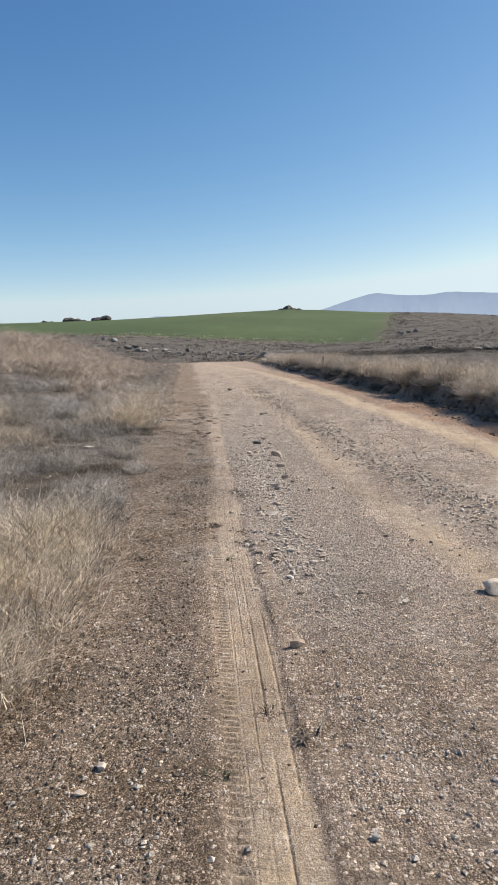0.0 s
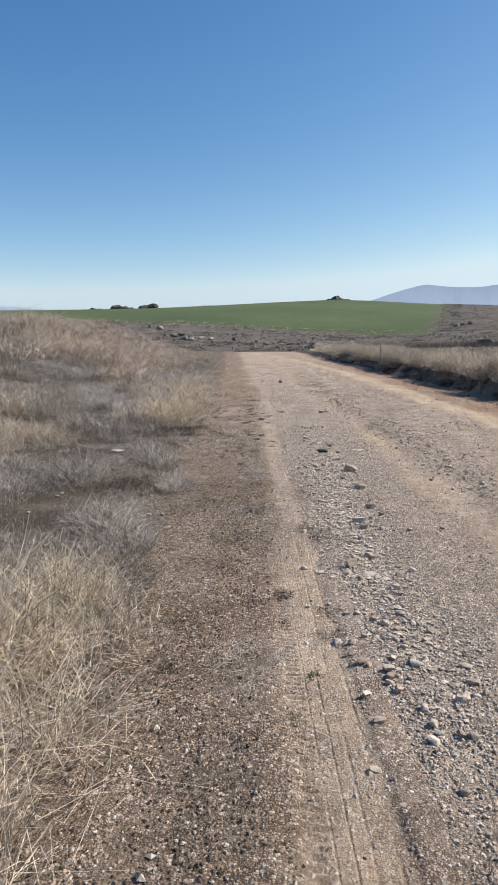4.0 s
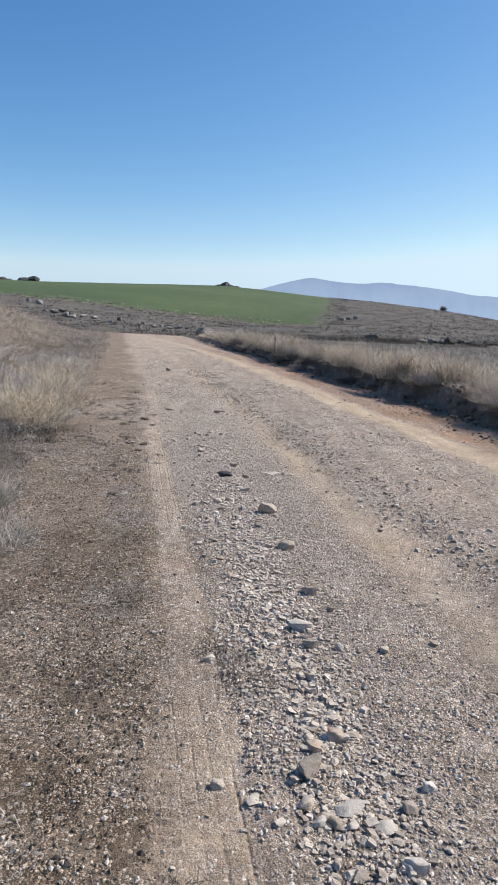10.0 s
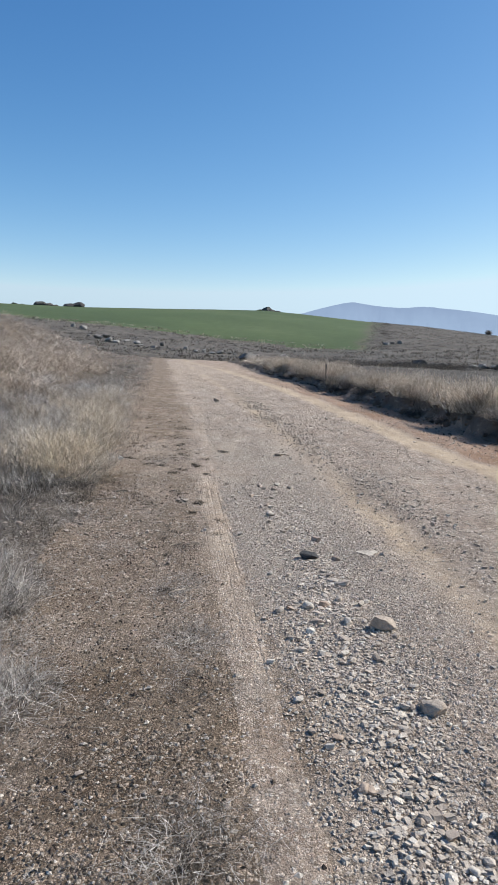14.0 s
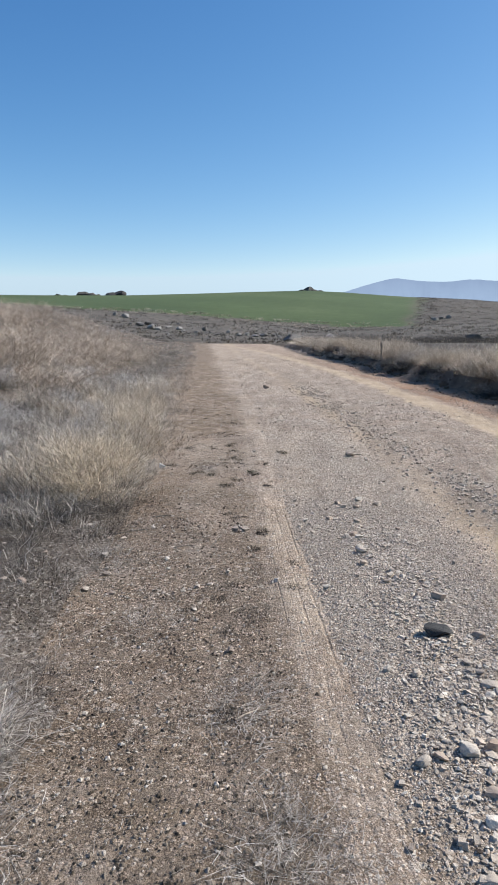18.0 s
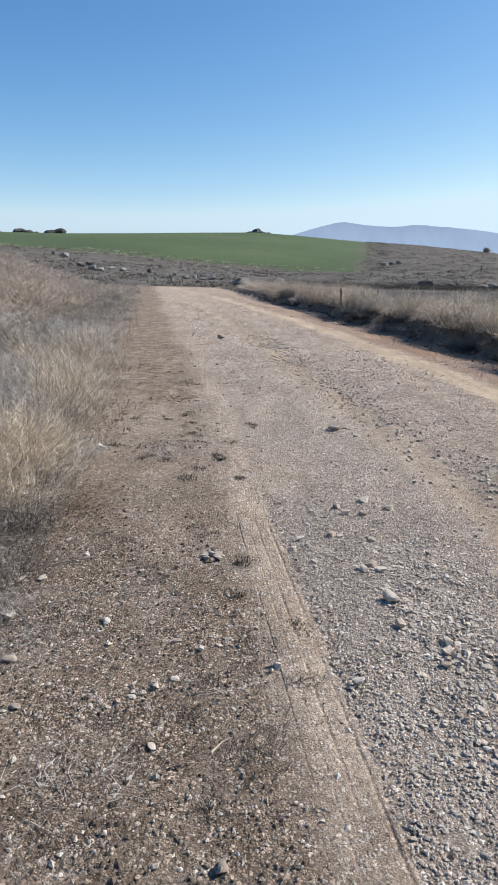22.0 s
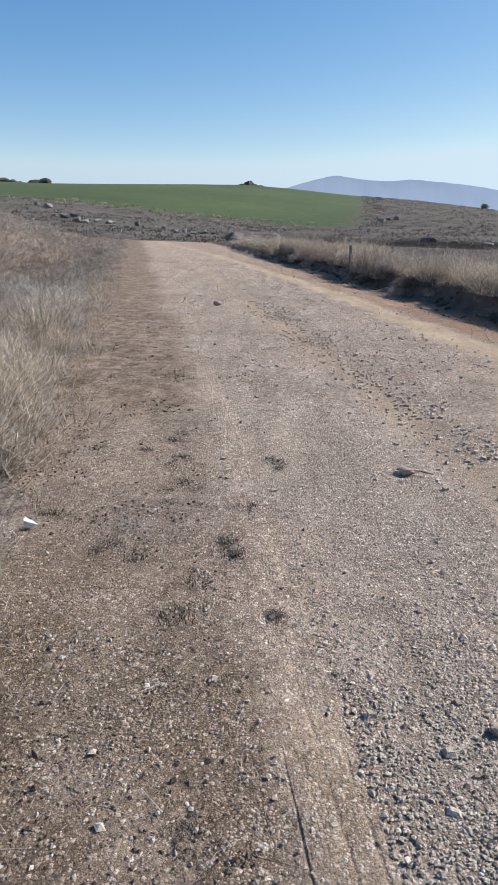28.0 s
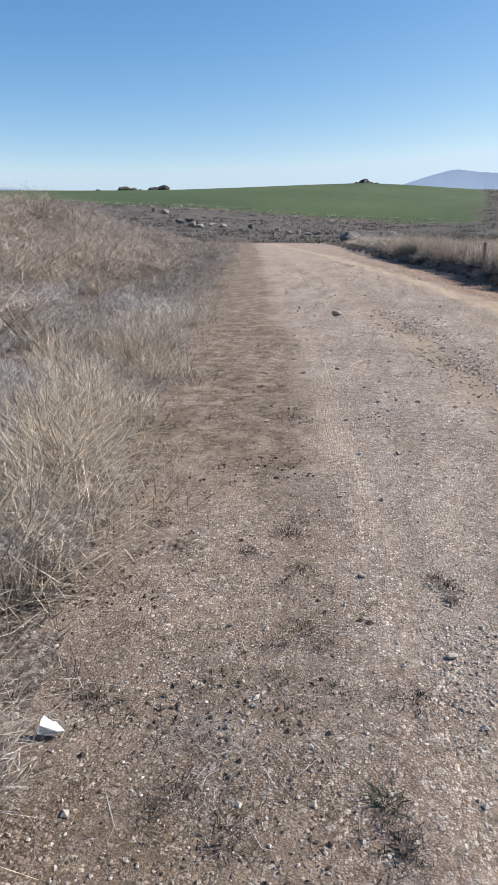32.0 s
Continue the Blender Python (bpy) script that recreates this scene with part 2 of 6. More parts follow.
def make_ground():
    """Rough pasture soil with dead grass thatch, stones and dark heath."""
    m, n, l, b = mat("pasture_soil")
    pos = position(n)
    big = tex_noise(n, l, pos, 0.22, 6)
    mid = tex_noise(n, l, pos, 2.6, 6, 0.65)
    fine = tex_noise(n, l, pos, 45, 4, 0.7)
    v = tex_voronoi(n, l, pos, 55)
    # dead thatch over soil, darkened to include the shade inside dense grass
    thatch = ramp(n, l, mid, (0.3, (0.045, 0.036, 0.028)), (0.5, (0.088, 0.07, 0.054)), (0.7, (0.17, 0.138, 0.106)))
    stone = ramp(n, l, v.outputs["Color"], (0.0, (0.085, 0.067, 0.052)), (0.6, (0.20, 0.16, 0.13)), (1.0, (0.46, 0.41, 0.35)))
    col = mix(n, l, attr(n, "gritty"), thatch, stone)
    heath = ramp(n, l, mid, (0.32, (0.072, 0.061, 0.051)), (0.5, (0.130, 0.112, 0.094)), (0.72, (0.215, 0.188, 0.158)))
    heath = mix(n, l, 0.75, heath, ramp(n, l, tex_noise(n, l, pos, 0.9, 6, 0.7), (0.36, 0.6), (0.62, 1.2)), "MULTIPLY")
    sown = math_node(n, l, "MULTIPLY", attr(n, "margin"), ramp(n, l, tex_noise(n, l, pos, 0.25, 6, 0.7), (0.42, 0.0), (0.6, 0.9)), True)
    heath = mix(n, l, sown, heath, (0.075, 0.092, 0.042))
    heath = mix(n, l, 0.6, heath, ramp(n, l, big, (0.3, 0.65), (0.7, 1.25)), "MULTIPLY")
    col = mix(n, l, attr(n, "heath"), col, heath)
    col = mix(n, l, attr(n, "bank"), col, ramp(n, l, mid, (0.3, (0.13, 0.098, 0.073)), (0.7, (0.26, 0.195, 0.148))))
    col = mix(n, l, 0.5, col, ramp(n, l, fine, (0.3, 0.6), (0.68, 1.25)), "MULTIPLY")
    l.new(col, b.inputs["Base Color"])
    b.inputs["Roughness"].default_value = 0.95
    b.inputs["Specular IOR Level"].default_value = 0.15
    bump(n, l, b, math_node(n, l, "ADD", fine, math_node(n, l, "MULTIPLY", mid, 1.4)), 0.9, 0.03)
    return m


def make_field():
    """Young winter wheat: short green blades with bare drill lines."""
    m, n, l, b = mat("young_wheat")
    pos = position(n)
    big = tex_noise(n, l, pos, 0.035, 6)
    mid = tex_noise(n, l, pos, 0.6, 5, 0.7)
    col = ramp(n, l, big, (0.3, (0.062, 0.086, 0.034)), (0.55, (0.080, 0.107, 0.042)), (0.75, (0.107, 0.128, 0.056)))
    col = mix(n, l, 0.5, col, ramp(n, l, mid, (0.3, 0.72), (0.7, 1.2)), "MULTIPLY")
    poor = math_node(n, l, "MULTIPLY", attr(n, "margin"), ramp(n, l, tex_noise(n, l, pos, 0.25, 6, 0.7), (0.35, 0.2), (0.6, 1.0)), True)
    col = mix(n, l, poor, col, mix(n, l, mid, (0.09, 0.075, 0.05), (0.15, 0.125, 0.09)))
    l.new(col, b.inputs["Base Color"])
    b.inputs["Roughness"].default_value = 0.85
    b.inputs["Specular IOR Level"].default_value = 0.2
    bump(n, l, b, mid, 0.8, 0.15)
    return m


def make_stone(name, *cols, scale=30.0, rough=0.85):
    """Stone whose tone differs from piece to piece, with specks and a worn crust."""
    m, n, l, b = mat(name)
    k = n.new("ShaderNodeTexCoord")
    geo = n.new("ShaderNodeNewGeometry")
    obj = n.new("ShaderNodeObjectInfo")
    rnd = math_node(n, l, "FRACT", math_node(n, l, "ADD", geo.outputs["Random Per Island"], obj.outputs["Random"]))
    col = ramp(n, l, rnd, *[(i / (len(cols) - 1), c) for i, c in enumerate(cols)])
    sp = tex_noise(n, l, geo.outputs["Position"], scale, 5, 0.7)
    sp2 = tex_noise(n, l, geo.outputs["Position"], scale * 6, 3, 0.7)
    col = mix(n, l, 0.65, col, ramp(n, l, sp, (0.3, 0.6), (0.7, 1.25)), "MULTIPLY")
    col = mix(n, l, 0.4, col, ramp(n, l, sp2, (0.3, 0.6), (0.7, 1.2)), "MULTIPLY")
    l.new(col, b.inputs["Base Color"])
    b.inputs["Roughness"].default_value = rough
    b.inputs["Specular IOR Level"].default_value = 0.3
    bump(n, l, b, math_node(n, l, "ADD", sp, math_node(n, l, "MULTIPLY", sp2, 0.5)), 0.6, 0.008)
    return m


def make_straw(name, dark, midc, pale, clump=12.0):
    """Dead stems: each blade its own tone, bleached towards one end of the range."""
    m, n, l, b = mat(name)
    geo = n.new("ShaderNodeNewGeometry")
    obj = n.new("ShaderNodeObjectInfo")
    col = ramp(n, l, geo.outputs["Random Per Island"], (0.0, dark), (0.45, midc), (1.0, pale))
    col = mix(n, l, 0.5, col, ramp(n, l, obj.outputs["Random"], (0.0, 0.75), (1.0, 1.2)), "MULTIPLY")
    col = mix(n, l, 0.5, col, ramp(n, l, tex_noise(n, l, geo.outputs["Position"], 1.3, 4), (0.3, 0.7), (0.7, 1.2)), "MULTIPLY")
    # stems lie together in strands, darker or paler as one
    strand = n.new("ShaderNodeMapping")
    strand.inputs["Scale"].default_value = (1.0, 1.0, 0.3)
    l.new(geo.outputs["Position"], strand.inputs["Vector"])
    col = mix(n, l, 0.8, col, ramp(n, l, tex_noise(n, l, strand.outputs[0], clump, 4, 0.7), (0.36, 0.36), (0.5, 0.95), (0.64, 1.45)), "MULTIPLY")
    l.new(col, b.inputs["Base Color"])
    b.inputs["Roughness"].default_value = 0.7
    b.inputs["Specular IOR Level"].default_value = 0.25
    tr = n.new("ShaderNodeBsdfTranslucent")
    l.new(col, tr.inputs["Color"])
    mx = n.new("ShaderNodeMixShader")
    mx.inputs[0].default_value = 0.18
    l.new(b.outputs[0], mx.inputs[1])
    l.new(tr.outputs[0], mx.inputs[2])
    l.new(mx.outputs[0], n["Material Output"].inputs["Surface"])
    return m


def make_plain(name, c1, c2, scale=8.0, rough=0.8, metal=0.0, relief=0.01):
    m, n, l, b = mat(name)
    pos = position(n)
    f = tex_noise(n, l, pos, scale, 6, 0.65)
    l.new(ramp(n, l, f, (0.3, c1), (0.7, c2)), b.inputs["Base Color"])
    b.inputs["Roughness"].default_value = rough
    b.inputs["Metallic"].default_value = metal
    bump(n, l, b, f, 0.5, relief)
    return m


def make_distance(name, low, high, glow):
    """Distant mountain as a plain backdrop: the haze of miles of air is painted as glow, paler at the foot."""
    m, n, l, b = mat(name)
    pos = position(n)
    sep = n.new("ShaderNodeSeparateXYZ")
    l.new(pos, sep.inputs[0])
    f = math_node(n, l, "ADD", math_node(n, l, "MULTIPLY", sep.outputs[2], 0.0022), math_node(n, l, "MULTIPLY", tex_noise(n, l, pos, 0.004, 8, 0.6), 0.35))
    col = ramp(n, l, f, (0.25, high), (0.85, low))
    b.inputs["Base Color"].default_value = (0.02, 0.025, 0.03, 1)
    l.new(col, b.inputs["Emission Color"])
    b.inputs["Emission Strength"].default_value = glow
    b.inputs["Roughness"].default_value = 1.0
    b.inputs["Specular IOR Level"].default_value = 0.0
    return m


ROAD, GROUND, FIELD = make_road(), make_ground(), make_field()
CRUMB = make_stone("shoulder_crumbs", (0.048, 0.036, 0.025), (0.095, 0.072, 0.05), (0.16, 0.125, 0.091), (0.26, 0.208, 0.158), (0.58, 0.51, 0.43), scale=60)
PEBBLE = make_stone("crushed_stone", (0.20, 0.156, 0.124), (0.33, 0.262, 0.21), (0.43, 0.35, 0.285), (0.52, 0.437, 0.363), (0.72, 0.645, 0.555), scale=60)
GRAVEL = make_stone("limestone_gravel", (0.32, 0.252, 0.194), (0.47, 0.384, 0.303), (0.58, 0.484, 0.388), (0.415, 0.34, 0.27), (0.70, 0.61, 0.506), scale=40)
STONE_PALE = make_stone("pale_limestone", (0.47, 0.40, 0.325), (0.56, 0.49, 0.41), (0.44, 0.38, 0.315), scale=25)
STONE_TAN = make_stone("tan_stone", (0.36, 0.27, 0.20), (0.44, 0.34, 0.26), (0.33, 0.27, 0.22), scale=22)
STONE_DARK = make_stone("dark_slate", (0.035, 0.033, 0.032), (0.080, 0.076, 0.072), scale=30)
BOULDER = make_stone("weathered_boulder", (0.15, 0.135, 0.12), (0.27, 0.245, 0.215), (0.36, 0.33, 0.29), scale=3.0)
OUTCROP = make_stone("dark_outcrop", (0.055, 0.05, 0.046), (0.10, 0.092, 0.082), scale=1.2)
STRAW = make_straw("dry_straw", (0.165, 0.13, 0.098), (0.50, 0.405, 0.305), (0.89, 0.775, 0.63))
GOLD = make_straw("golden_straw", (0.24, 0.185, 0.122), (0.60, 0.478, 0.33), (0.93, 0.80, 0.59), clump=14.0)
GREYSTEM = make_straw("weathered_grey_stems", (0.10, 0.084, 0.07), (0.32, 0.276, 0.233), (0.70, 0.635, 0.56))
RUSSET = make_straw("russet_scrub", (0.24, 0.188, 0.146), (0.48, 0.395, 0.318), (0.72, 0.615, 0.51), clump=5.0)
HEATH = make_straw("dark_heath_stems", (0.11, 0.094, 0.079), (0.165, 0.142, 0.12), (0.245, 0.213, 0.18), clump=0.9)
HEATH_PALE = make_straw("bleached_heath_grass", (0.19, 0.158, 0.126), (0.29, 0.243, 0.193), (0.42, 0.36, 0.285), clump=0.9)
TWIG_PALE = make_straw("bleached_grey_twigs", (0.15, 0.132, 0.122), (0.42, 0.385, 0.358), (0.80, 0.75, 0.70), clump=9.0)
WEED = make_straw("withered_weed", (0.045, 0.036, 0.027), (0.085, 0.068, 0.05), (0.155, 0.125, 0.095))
DEADLEAF = make_plain("dead_brown_leaf", (0.075, 0.056, 0.042), (0.17, 0.13, 0.098), 40, 0.85, 0, 0.004)
GREENLEAF = make_straw("green_weed_leaf", (0.05, 0.06, 0.03), (0.08, 0.095, 0.05), (0.13, 0.14, 0.085))
WOOD = make_plain("grey_wood", (0.10, 0.085, 0.07), (0.22, 0.19, 0.155), 14)
STEEL = make_plain("galvanised_steel", (0.20, 0.205, 0.21), (0.30, 0.305, 0.31), 3, 0.55, 0.6, 0.001)
EARTH = make_stone("dark_earth_clods", (0.065, 0.046, 0.034), (0.10, 0.072, 0.054), (0.155, 0.116, 0.088), scale=50)
CLODS = make_stone("brown_bank_earth", (0.10, 0.07, 0.05), (0.17, 0.125, 0.09), (0.25, 0.19, 0.14), scale=14)
THICKET = make_straw("dark_thicket_twigs", (0.045, 0.038, 0.032), (0.085, 0.072, 0.06), (0.15, 0.13, 0.108))
PAPER = make_plain("white_litter", (0.70, 0.70, 0.68), (0.82, 0.82, 0.80), 25, 0.6, 0, 0.004)
CLAY = make_plain("dry_mud", (0.26, 0.205, 0.158), (0.42, 0.35, 0.285), 30, 0.95, 0, 0.01)
# blue and pale tones are air haze put into the emission colour
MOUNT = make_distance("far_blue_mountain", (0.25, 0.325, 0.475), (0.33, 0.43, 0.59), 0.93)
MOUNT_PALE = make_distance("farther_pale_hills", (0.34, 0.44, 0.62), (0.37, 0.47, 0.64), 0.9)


# ------------------------------------------------------------------ plan of the place
rng = np.random.default_rng(7)


def curve(ys, xs):
    ys, xs = np.array(ys, float), np.array(xs, float)

    def f(y):
        y = np.asarray(y, float)
        out = np.interp(y, ys, xs)
        lo, hi = (xs[1] - xs[0]) / (ys[1] - ys[0]), (xs[-1] - xs[-2]) / (ys[-1] - ys[-2])
        out = np.where(y < ys[0], xs[0] + lo * (y - ys[0]), out)
        return np.where(y > ys[-1], xs[-1] + hi * (y - ys[-1]), out)

    def g(y):  # rounded corners
        return (f(np.asarray(y, float) - 0.8) + 2 * f(y) + f(np.asarray(y, float) + 0.8)) / 4
    return g


tyre_x = curve([3.7, 5.5, 6.5, 8.25, 11.2, 12.65, 13.57, 14.8, 16.8, 18.6, 20.8, 34, 70], [1.145, 0.885, 0.73, 0.48, 0.05, -0.15, -0.28, -0.45, -0.70, -0.94, -1.19, -3.5, -9.4])
verge_x = curve([2.0, 4.5, 6.4, 8.5, 11.3, 14.5, 17.8, 22.3, 31.7, 61], [0.40, 0.07, -0.2, -0.62, -1.1, -1.48, -2.1, -2.96, -4.5, -9.6])
windrow_x = curve([4.0, 5.9, 7.45, 9.5, 11.3, 13.5, 17], [1.75, 1.32, 1.0, 0.80, 0.66, 0.42, 0.1])
wheel2_x = curve([5.0, 8.0, 9.3, 11.3, 12.5, 14.6, 16.3, 20, 30, 60], [2.62, 2.0, 1.76, 1.54, 1.38, 1.06, 0.88, 0.36, -1.25, -6.5])
strip2_x = curve([4.0, 7.4, 9.6, 13, 18, 21, 30], [3.5, 2.8, 2.3, 1.62, 0.78, 0.30, -0.9])
yellow_x = curve([6, 11.6, 14.3, 17, 21.6, 28.2, 41, 47, 62], [4.42, 3.88, 3.48, 2.98, 2.36, 1.40, -1.0, -2.2, -6.0])
bank_x = curve([5, 13, 17, 21, 25, 31, 36, 41, 47, 66, 75], [5.6, 5.0, 4.7, 4.3, 3.6, 2.6, 2.15, 1.3, 0.1, -2.6, -5.5])
CENTRE = np.array((0.6, -2.0))
REF = np.array((0.0, 8.0))
EYE = 1.43
AZ_BOT = ([-40, -29.6, -20.7, -17.5, -13.2, -8.7, -4, 0.75, 5.6, 8.9, 40], [2.2, 2.2, 1.72, 1.6, 1.4, 1.05, 0.5, 0.2, 0.08, 0.25, 0.2])
AZ_TOP = ([-60, -29, -21, -16, -11, -5, -0.6, 2.6, 7.9, 12.5, 18.3, 23, 32, 60], [2.2, 2.3, 2.4, 2.46, 2.62, 2.83, 2.92, 2.76, 2.36, 2.12, 1.6, 0.96, 0.3, 0.0])


def S(v):
    v = np.clip(v, 0, 1)
    return v * v * (3 - 2 * v)


def hash2(ix, iy, seed):
    h = (ix * 374761393 + iy * 668265263 + seed * 974634777) & 0xFFFFFFFF
    h = ((h ^ (h >> 13)) * 1274126177) & 0xFFFFFFFF
    return ((h ^ (h >> 16)) & 0xFFFF) / 65535.0


def vnoise(x, y, scale, seed=1, octaves=1):
    out, amp, tot = 0.0, 1.0, 0.0
    for o in range(octaves):
        u, v = np.asarray(x) / scale + 17.3 * o, np.asarray(y) / scale - 9.1 * o
        ix, iy = np.floor(u).astype(np.int64), np.floor(v).astype(np.int64)
        fx, fy = S(u - ix), S(v - iy)
        a, b = hash2(ix, iy, seed + o), hash2(ix + 1, iy, seed + o)
        c, d = hash2(ix, iy + 1, seed + o), hash2(ix + 1, iy + 1, seed + o)
        out = out + amp * ((a * (1 - fx) + b * fx) * (1 - fy) + (c * (1 - fx) + d * fx) * fy - 0.5) * 2
        tot, amp, scale = tot + amp, amp * 0.5, scale * 0.5
    return out / tot


def windrow_amount(x, y):
    """How thickly the loose crushed stone lies: one heaped line, 1 at its middle."""
    half = 0.16 + 0.024 * (np.clip(y, 5, 15) - 5) + 0.05 * vnoise(0 * y, y, 0.7, 24) + 0.2 * np.exp(-(((y - 5.7) / 1.2) ** 2))
    along = S((y - 4.2) / 1.8) * (1 - S((y - 12.9) / 1.7))
    return np.exp(-((x - windrow_x(y)) / half) ** 2) * along


def lane2(x, y):
    """The smooth lane of the second wheel, swept clear of loose stone."""
    return np.exp(-(((x - wheel2_x(y)) / 0.2) ** 4)) * S((y - 7.5) / 2.5) * (1 - S((y - 19) / 8))


def strip2_amount(x, y):
    along = S((y - 2) / 3) * (1 - S((y - 26) / 8))
    return np.exp(-((x - strip2_x(y)) / 0.28) ** 2) * along * (0.55 + 0.45 * vnoise(x, y, 1.3, 31))


def base_height(x, y):
    """The lie of the land without the finest relief."""
    x, y = np.asarray(x, float), np.asarray(y, float)
    dl = verge_x(y) - x
    left = 1.85 * S((dl - 0.9) / 5.5) * S((y - 7) / 17) * (1 - 0.25 * S((y - 34) / 20))
    left = left + 0.10 * S(dl / 0.8) * vnoise(x, y, 1.1, 5, 2) + 0.05 * S(dl / 0.4)
    db = x - bank_x(y) + 0.28 * vnoise(x, y, 0.9, 11, 2)
    fade = S((y + 4) / 6) * (1 - S((y - 66) / 6))
    bank = (0.37 * S((db + 0.02 + 0.17 * vnoise(x, y, 0.35, 13, 2)) / 0.3) + 0.10 * S((db - 0.3) / 3.0) + 0.07 * S(db / 0.4) * vnoise(x, y, 0.7, 12, 2)) * fade
    ditch = -0.07 * np.exp(-((db + 0.55) / 0.4) ** 2) * fade
    camber = 0.006 * np.exp(-(((x - 0.5 * (verge_x(y) + bank_x(y))) / 1.6) ** 2))
    near = left + bank + ditch + camber
    rx, ry = x - REF[0], y - REF[1]
    r, az = np.hypot(rx, ry), np.degrees(np.arctan2(rx, ry))
    zb = EYE + 112 * np.tan(np.radians(np.interp(az, *AZ_BOT)))
    zt = EYE + 262 * np.tan(np.radians(np.interp(az, *AZ_TOP)))
    rise = np.where(r < 112, zb * S((r - 52) / 75) ** 1.0 / S(60 / 75), zb + (zt - zb) * np.sin(np.clip((r - 112) / 150, 0, 1) * np.pi / 2) ** 0.9)
    beyond = S((r - 262) / 500)
    far = rise * (1 - beyond) - 6 * beyond
    # a low dark scarp crosses the heath beyond the bank
    sc = S((az - 8.5) / 3) * (1 - S((r - 120) / 40))
    far = far + sc * (0.75 * S((r - 62 - 3 * vnoise(x, y, 9, 41)) / 1.2) - 0.45)
    far = far + 0.25 * vnoise(x, y, 9, 42, 3) * S((r - 70) / 40) * (1 - S((r - 108) / 10))
    w = S((r - 46) / 26) * S((ry + 40) / 40)
    return near * (1 - w) + far * w


def road_mask(x, y):
    edge = verge_x(y) + 0.22 * vnoise(x, y, 0.9, 14, 3) - 0.05
    return (x > edge) & (x < bank_x(y) - 0.15) & (y < 70)


def deep(y):
    """Where the tyre has bitten in: along the first stretch, and again farther on."""
    return np.maximum(1 - S((y - 7.0) / 1.6), 0.32 * S((y - 11.2) / 0.8) * (1 - S((y - 12.9) / 2.2)))


def rut(x, y):
    """The trough pressed by the tyre, 1 along its middle."""
    return np.exp(-(((x - tyre_x(y) + 0.015) / 0.20) ** 8)) * S((y - 2.7) / 0.3) * deep(y)


def height(x, y):
    """The surface on which things lie."""
    return sheet_height(x, y) + 0.034 * rut(x, y) - 0.011 * deep(y) * (1 - S((np.abs(x - tyre_x(y) + 0.015) - 0.135) / 0.035)) + 0.002


def sheet_height(x, y):
    z = base_height(x, y)
    near = 1 - S((np.hypot(x - 0.5, y - 8) - 16) / 14)
    on = S((x - verge_x(y) + 0.3) / 0.4) * S((bank_x(y) - x) / 0.4)
    wr = windrow_amount(x, y)
    z = z + near * (0.008 * vnoise(x, y, 0.16, 21, 2) + 0.008 * vnoise(x, y, 0.9, 22, 2))
    z = z + near * wr * (0.006 + 0.012 * vnoise(x, y, 0.13, 23, 2)) + 0.010 * near * strip2_amount(x, y)
    z = z - 0.034 * rut(x, y)
    z = z - near * on * 0.02 * np.exp(-((x - wheel2_x(y)) / 0.3) ** 2)
    return z


def zat(x, y):
    return float(height(np.array([x]), np.array([y]))[0])


def mesh_from(name, verts, faces, material, smooth=True, attrs=None):
    """A mesh object's data from arrays; faces is an (n, k) array of indices."""
    verts, faces = np.asarray(verts, np.float32), np.asarray(faces, np.int32)
    me = bpy.data.meshes.new(name)
    k = faces.shape[1]
    me.vertices.add(len(verts))
    me.vertices.foreach_set("co", verts.ravel())
    me.loops.add(faces.size)
    me.loops.foreach_set("vertex_index", faces.ravel())
    me.polygons.add(len(faces))
    me.polygons.foreach_set("loop_start", np.arange(0, faces.size, k, dtype=np.int32))
    me.update(calc_edges=True)
    me.polygons.foreach_set("use_smooth", np.full(len(faces), smooth))
    for key, values in (attrs or {}).items():
        me.attributes.new(key, "FLOAT", "POINT").data.foreach_set("value", np.asarray(values, np.float32))
    me.materials.append(material)
    return me


def compact(verts, faces, attrs):
    used = np.unique(faces)
    remap = np.zeros(len(verts), np.int32)
    remap[used] = np.arange(len(used))
    return verts[used], remap[faces], {k: v[used] for k, v in attrs.items()}


def soil_amount(x, y):
    """Dark earth between the stones: the shoulder, the first stretch, the loose middle line."""
    wob = 0.14 * vnoise(x, y, 0.5, 51, 2)
    over = 0.30 * S((y - 7.4) / 1.2) * (1 - S((y - 10.2) / 1.6))
    soil = 1.0 * (1 - S((x - tyre_x(y) + 0.21 - over + 0.6 * wob) / (0.16 + 0.6 * over))) * (0.75 + 0.25 * vnoise(x, y, 0.7, 54, 2)) * (1 - 0.8 * S((y - 14.0) / 1.8))
    soil = np.maximum(soil, 0.6 * strip2_amount(x, y))
    soil = np.maximum(soil, (0.62 + 0.3 * vnoise(x, y, 0.6, 57, 2)) * (1 - S((y - 4.4) / 2.2)))
    return np.clip(soil, 0, 1)


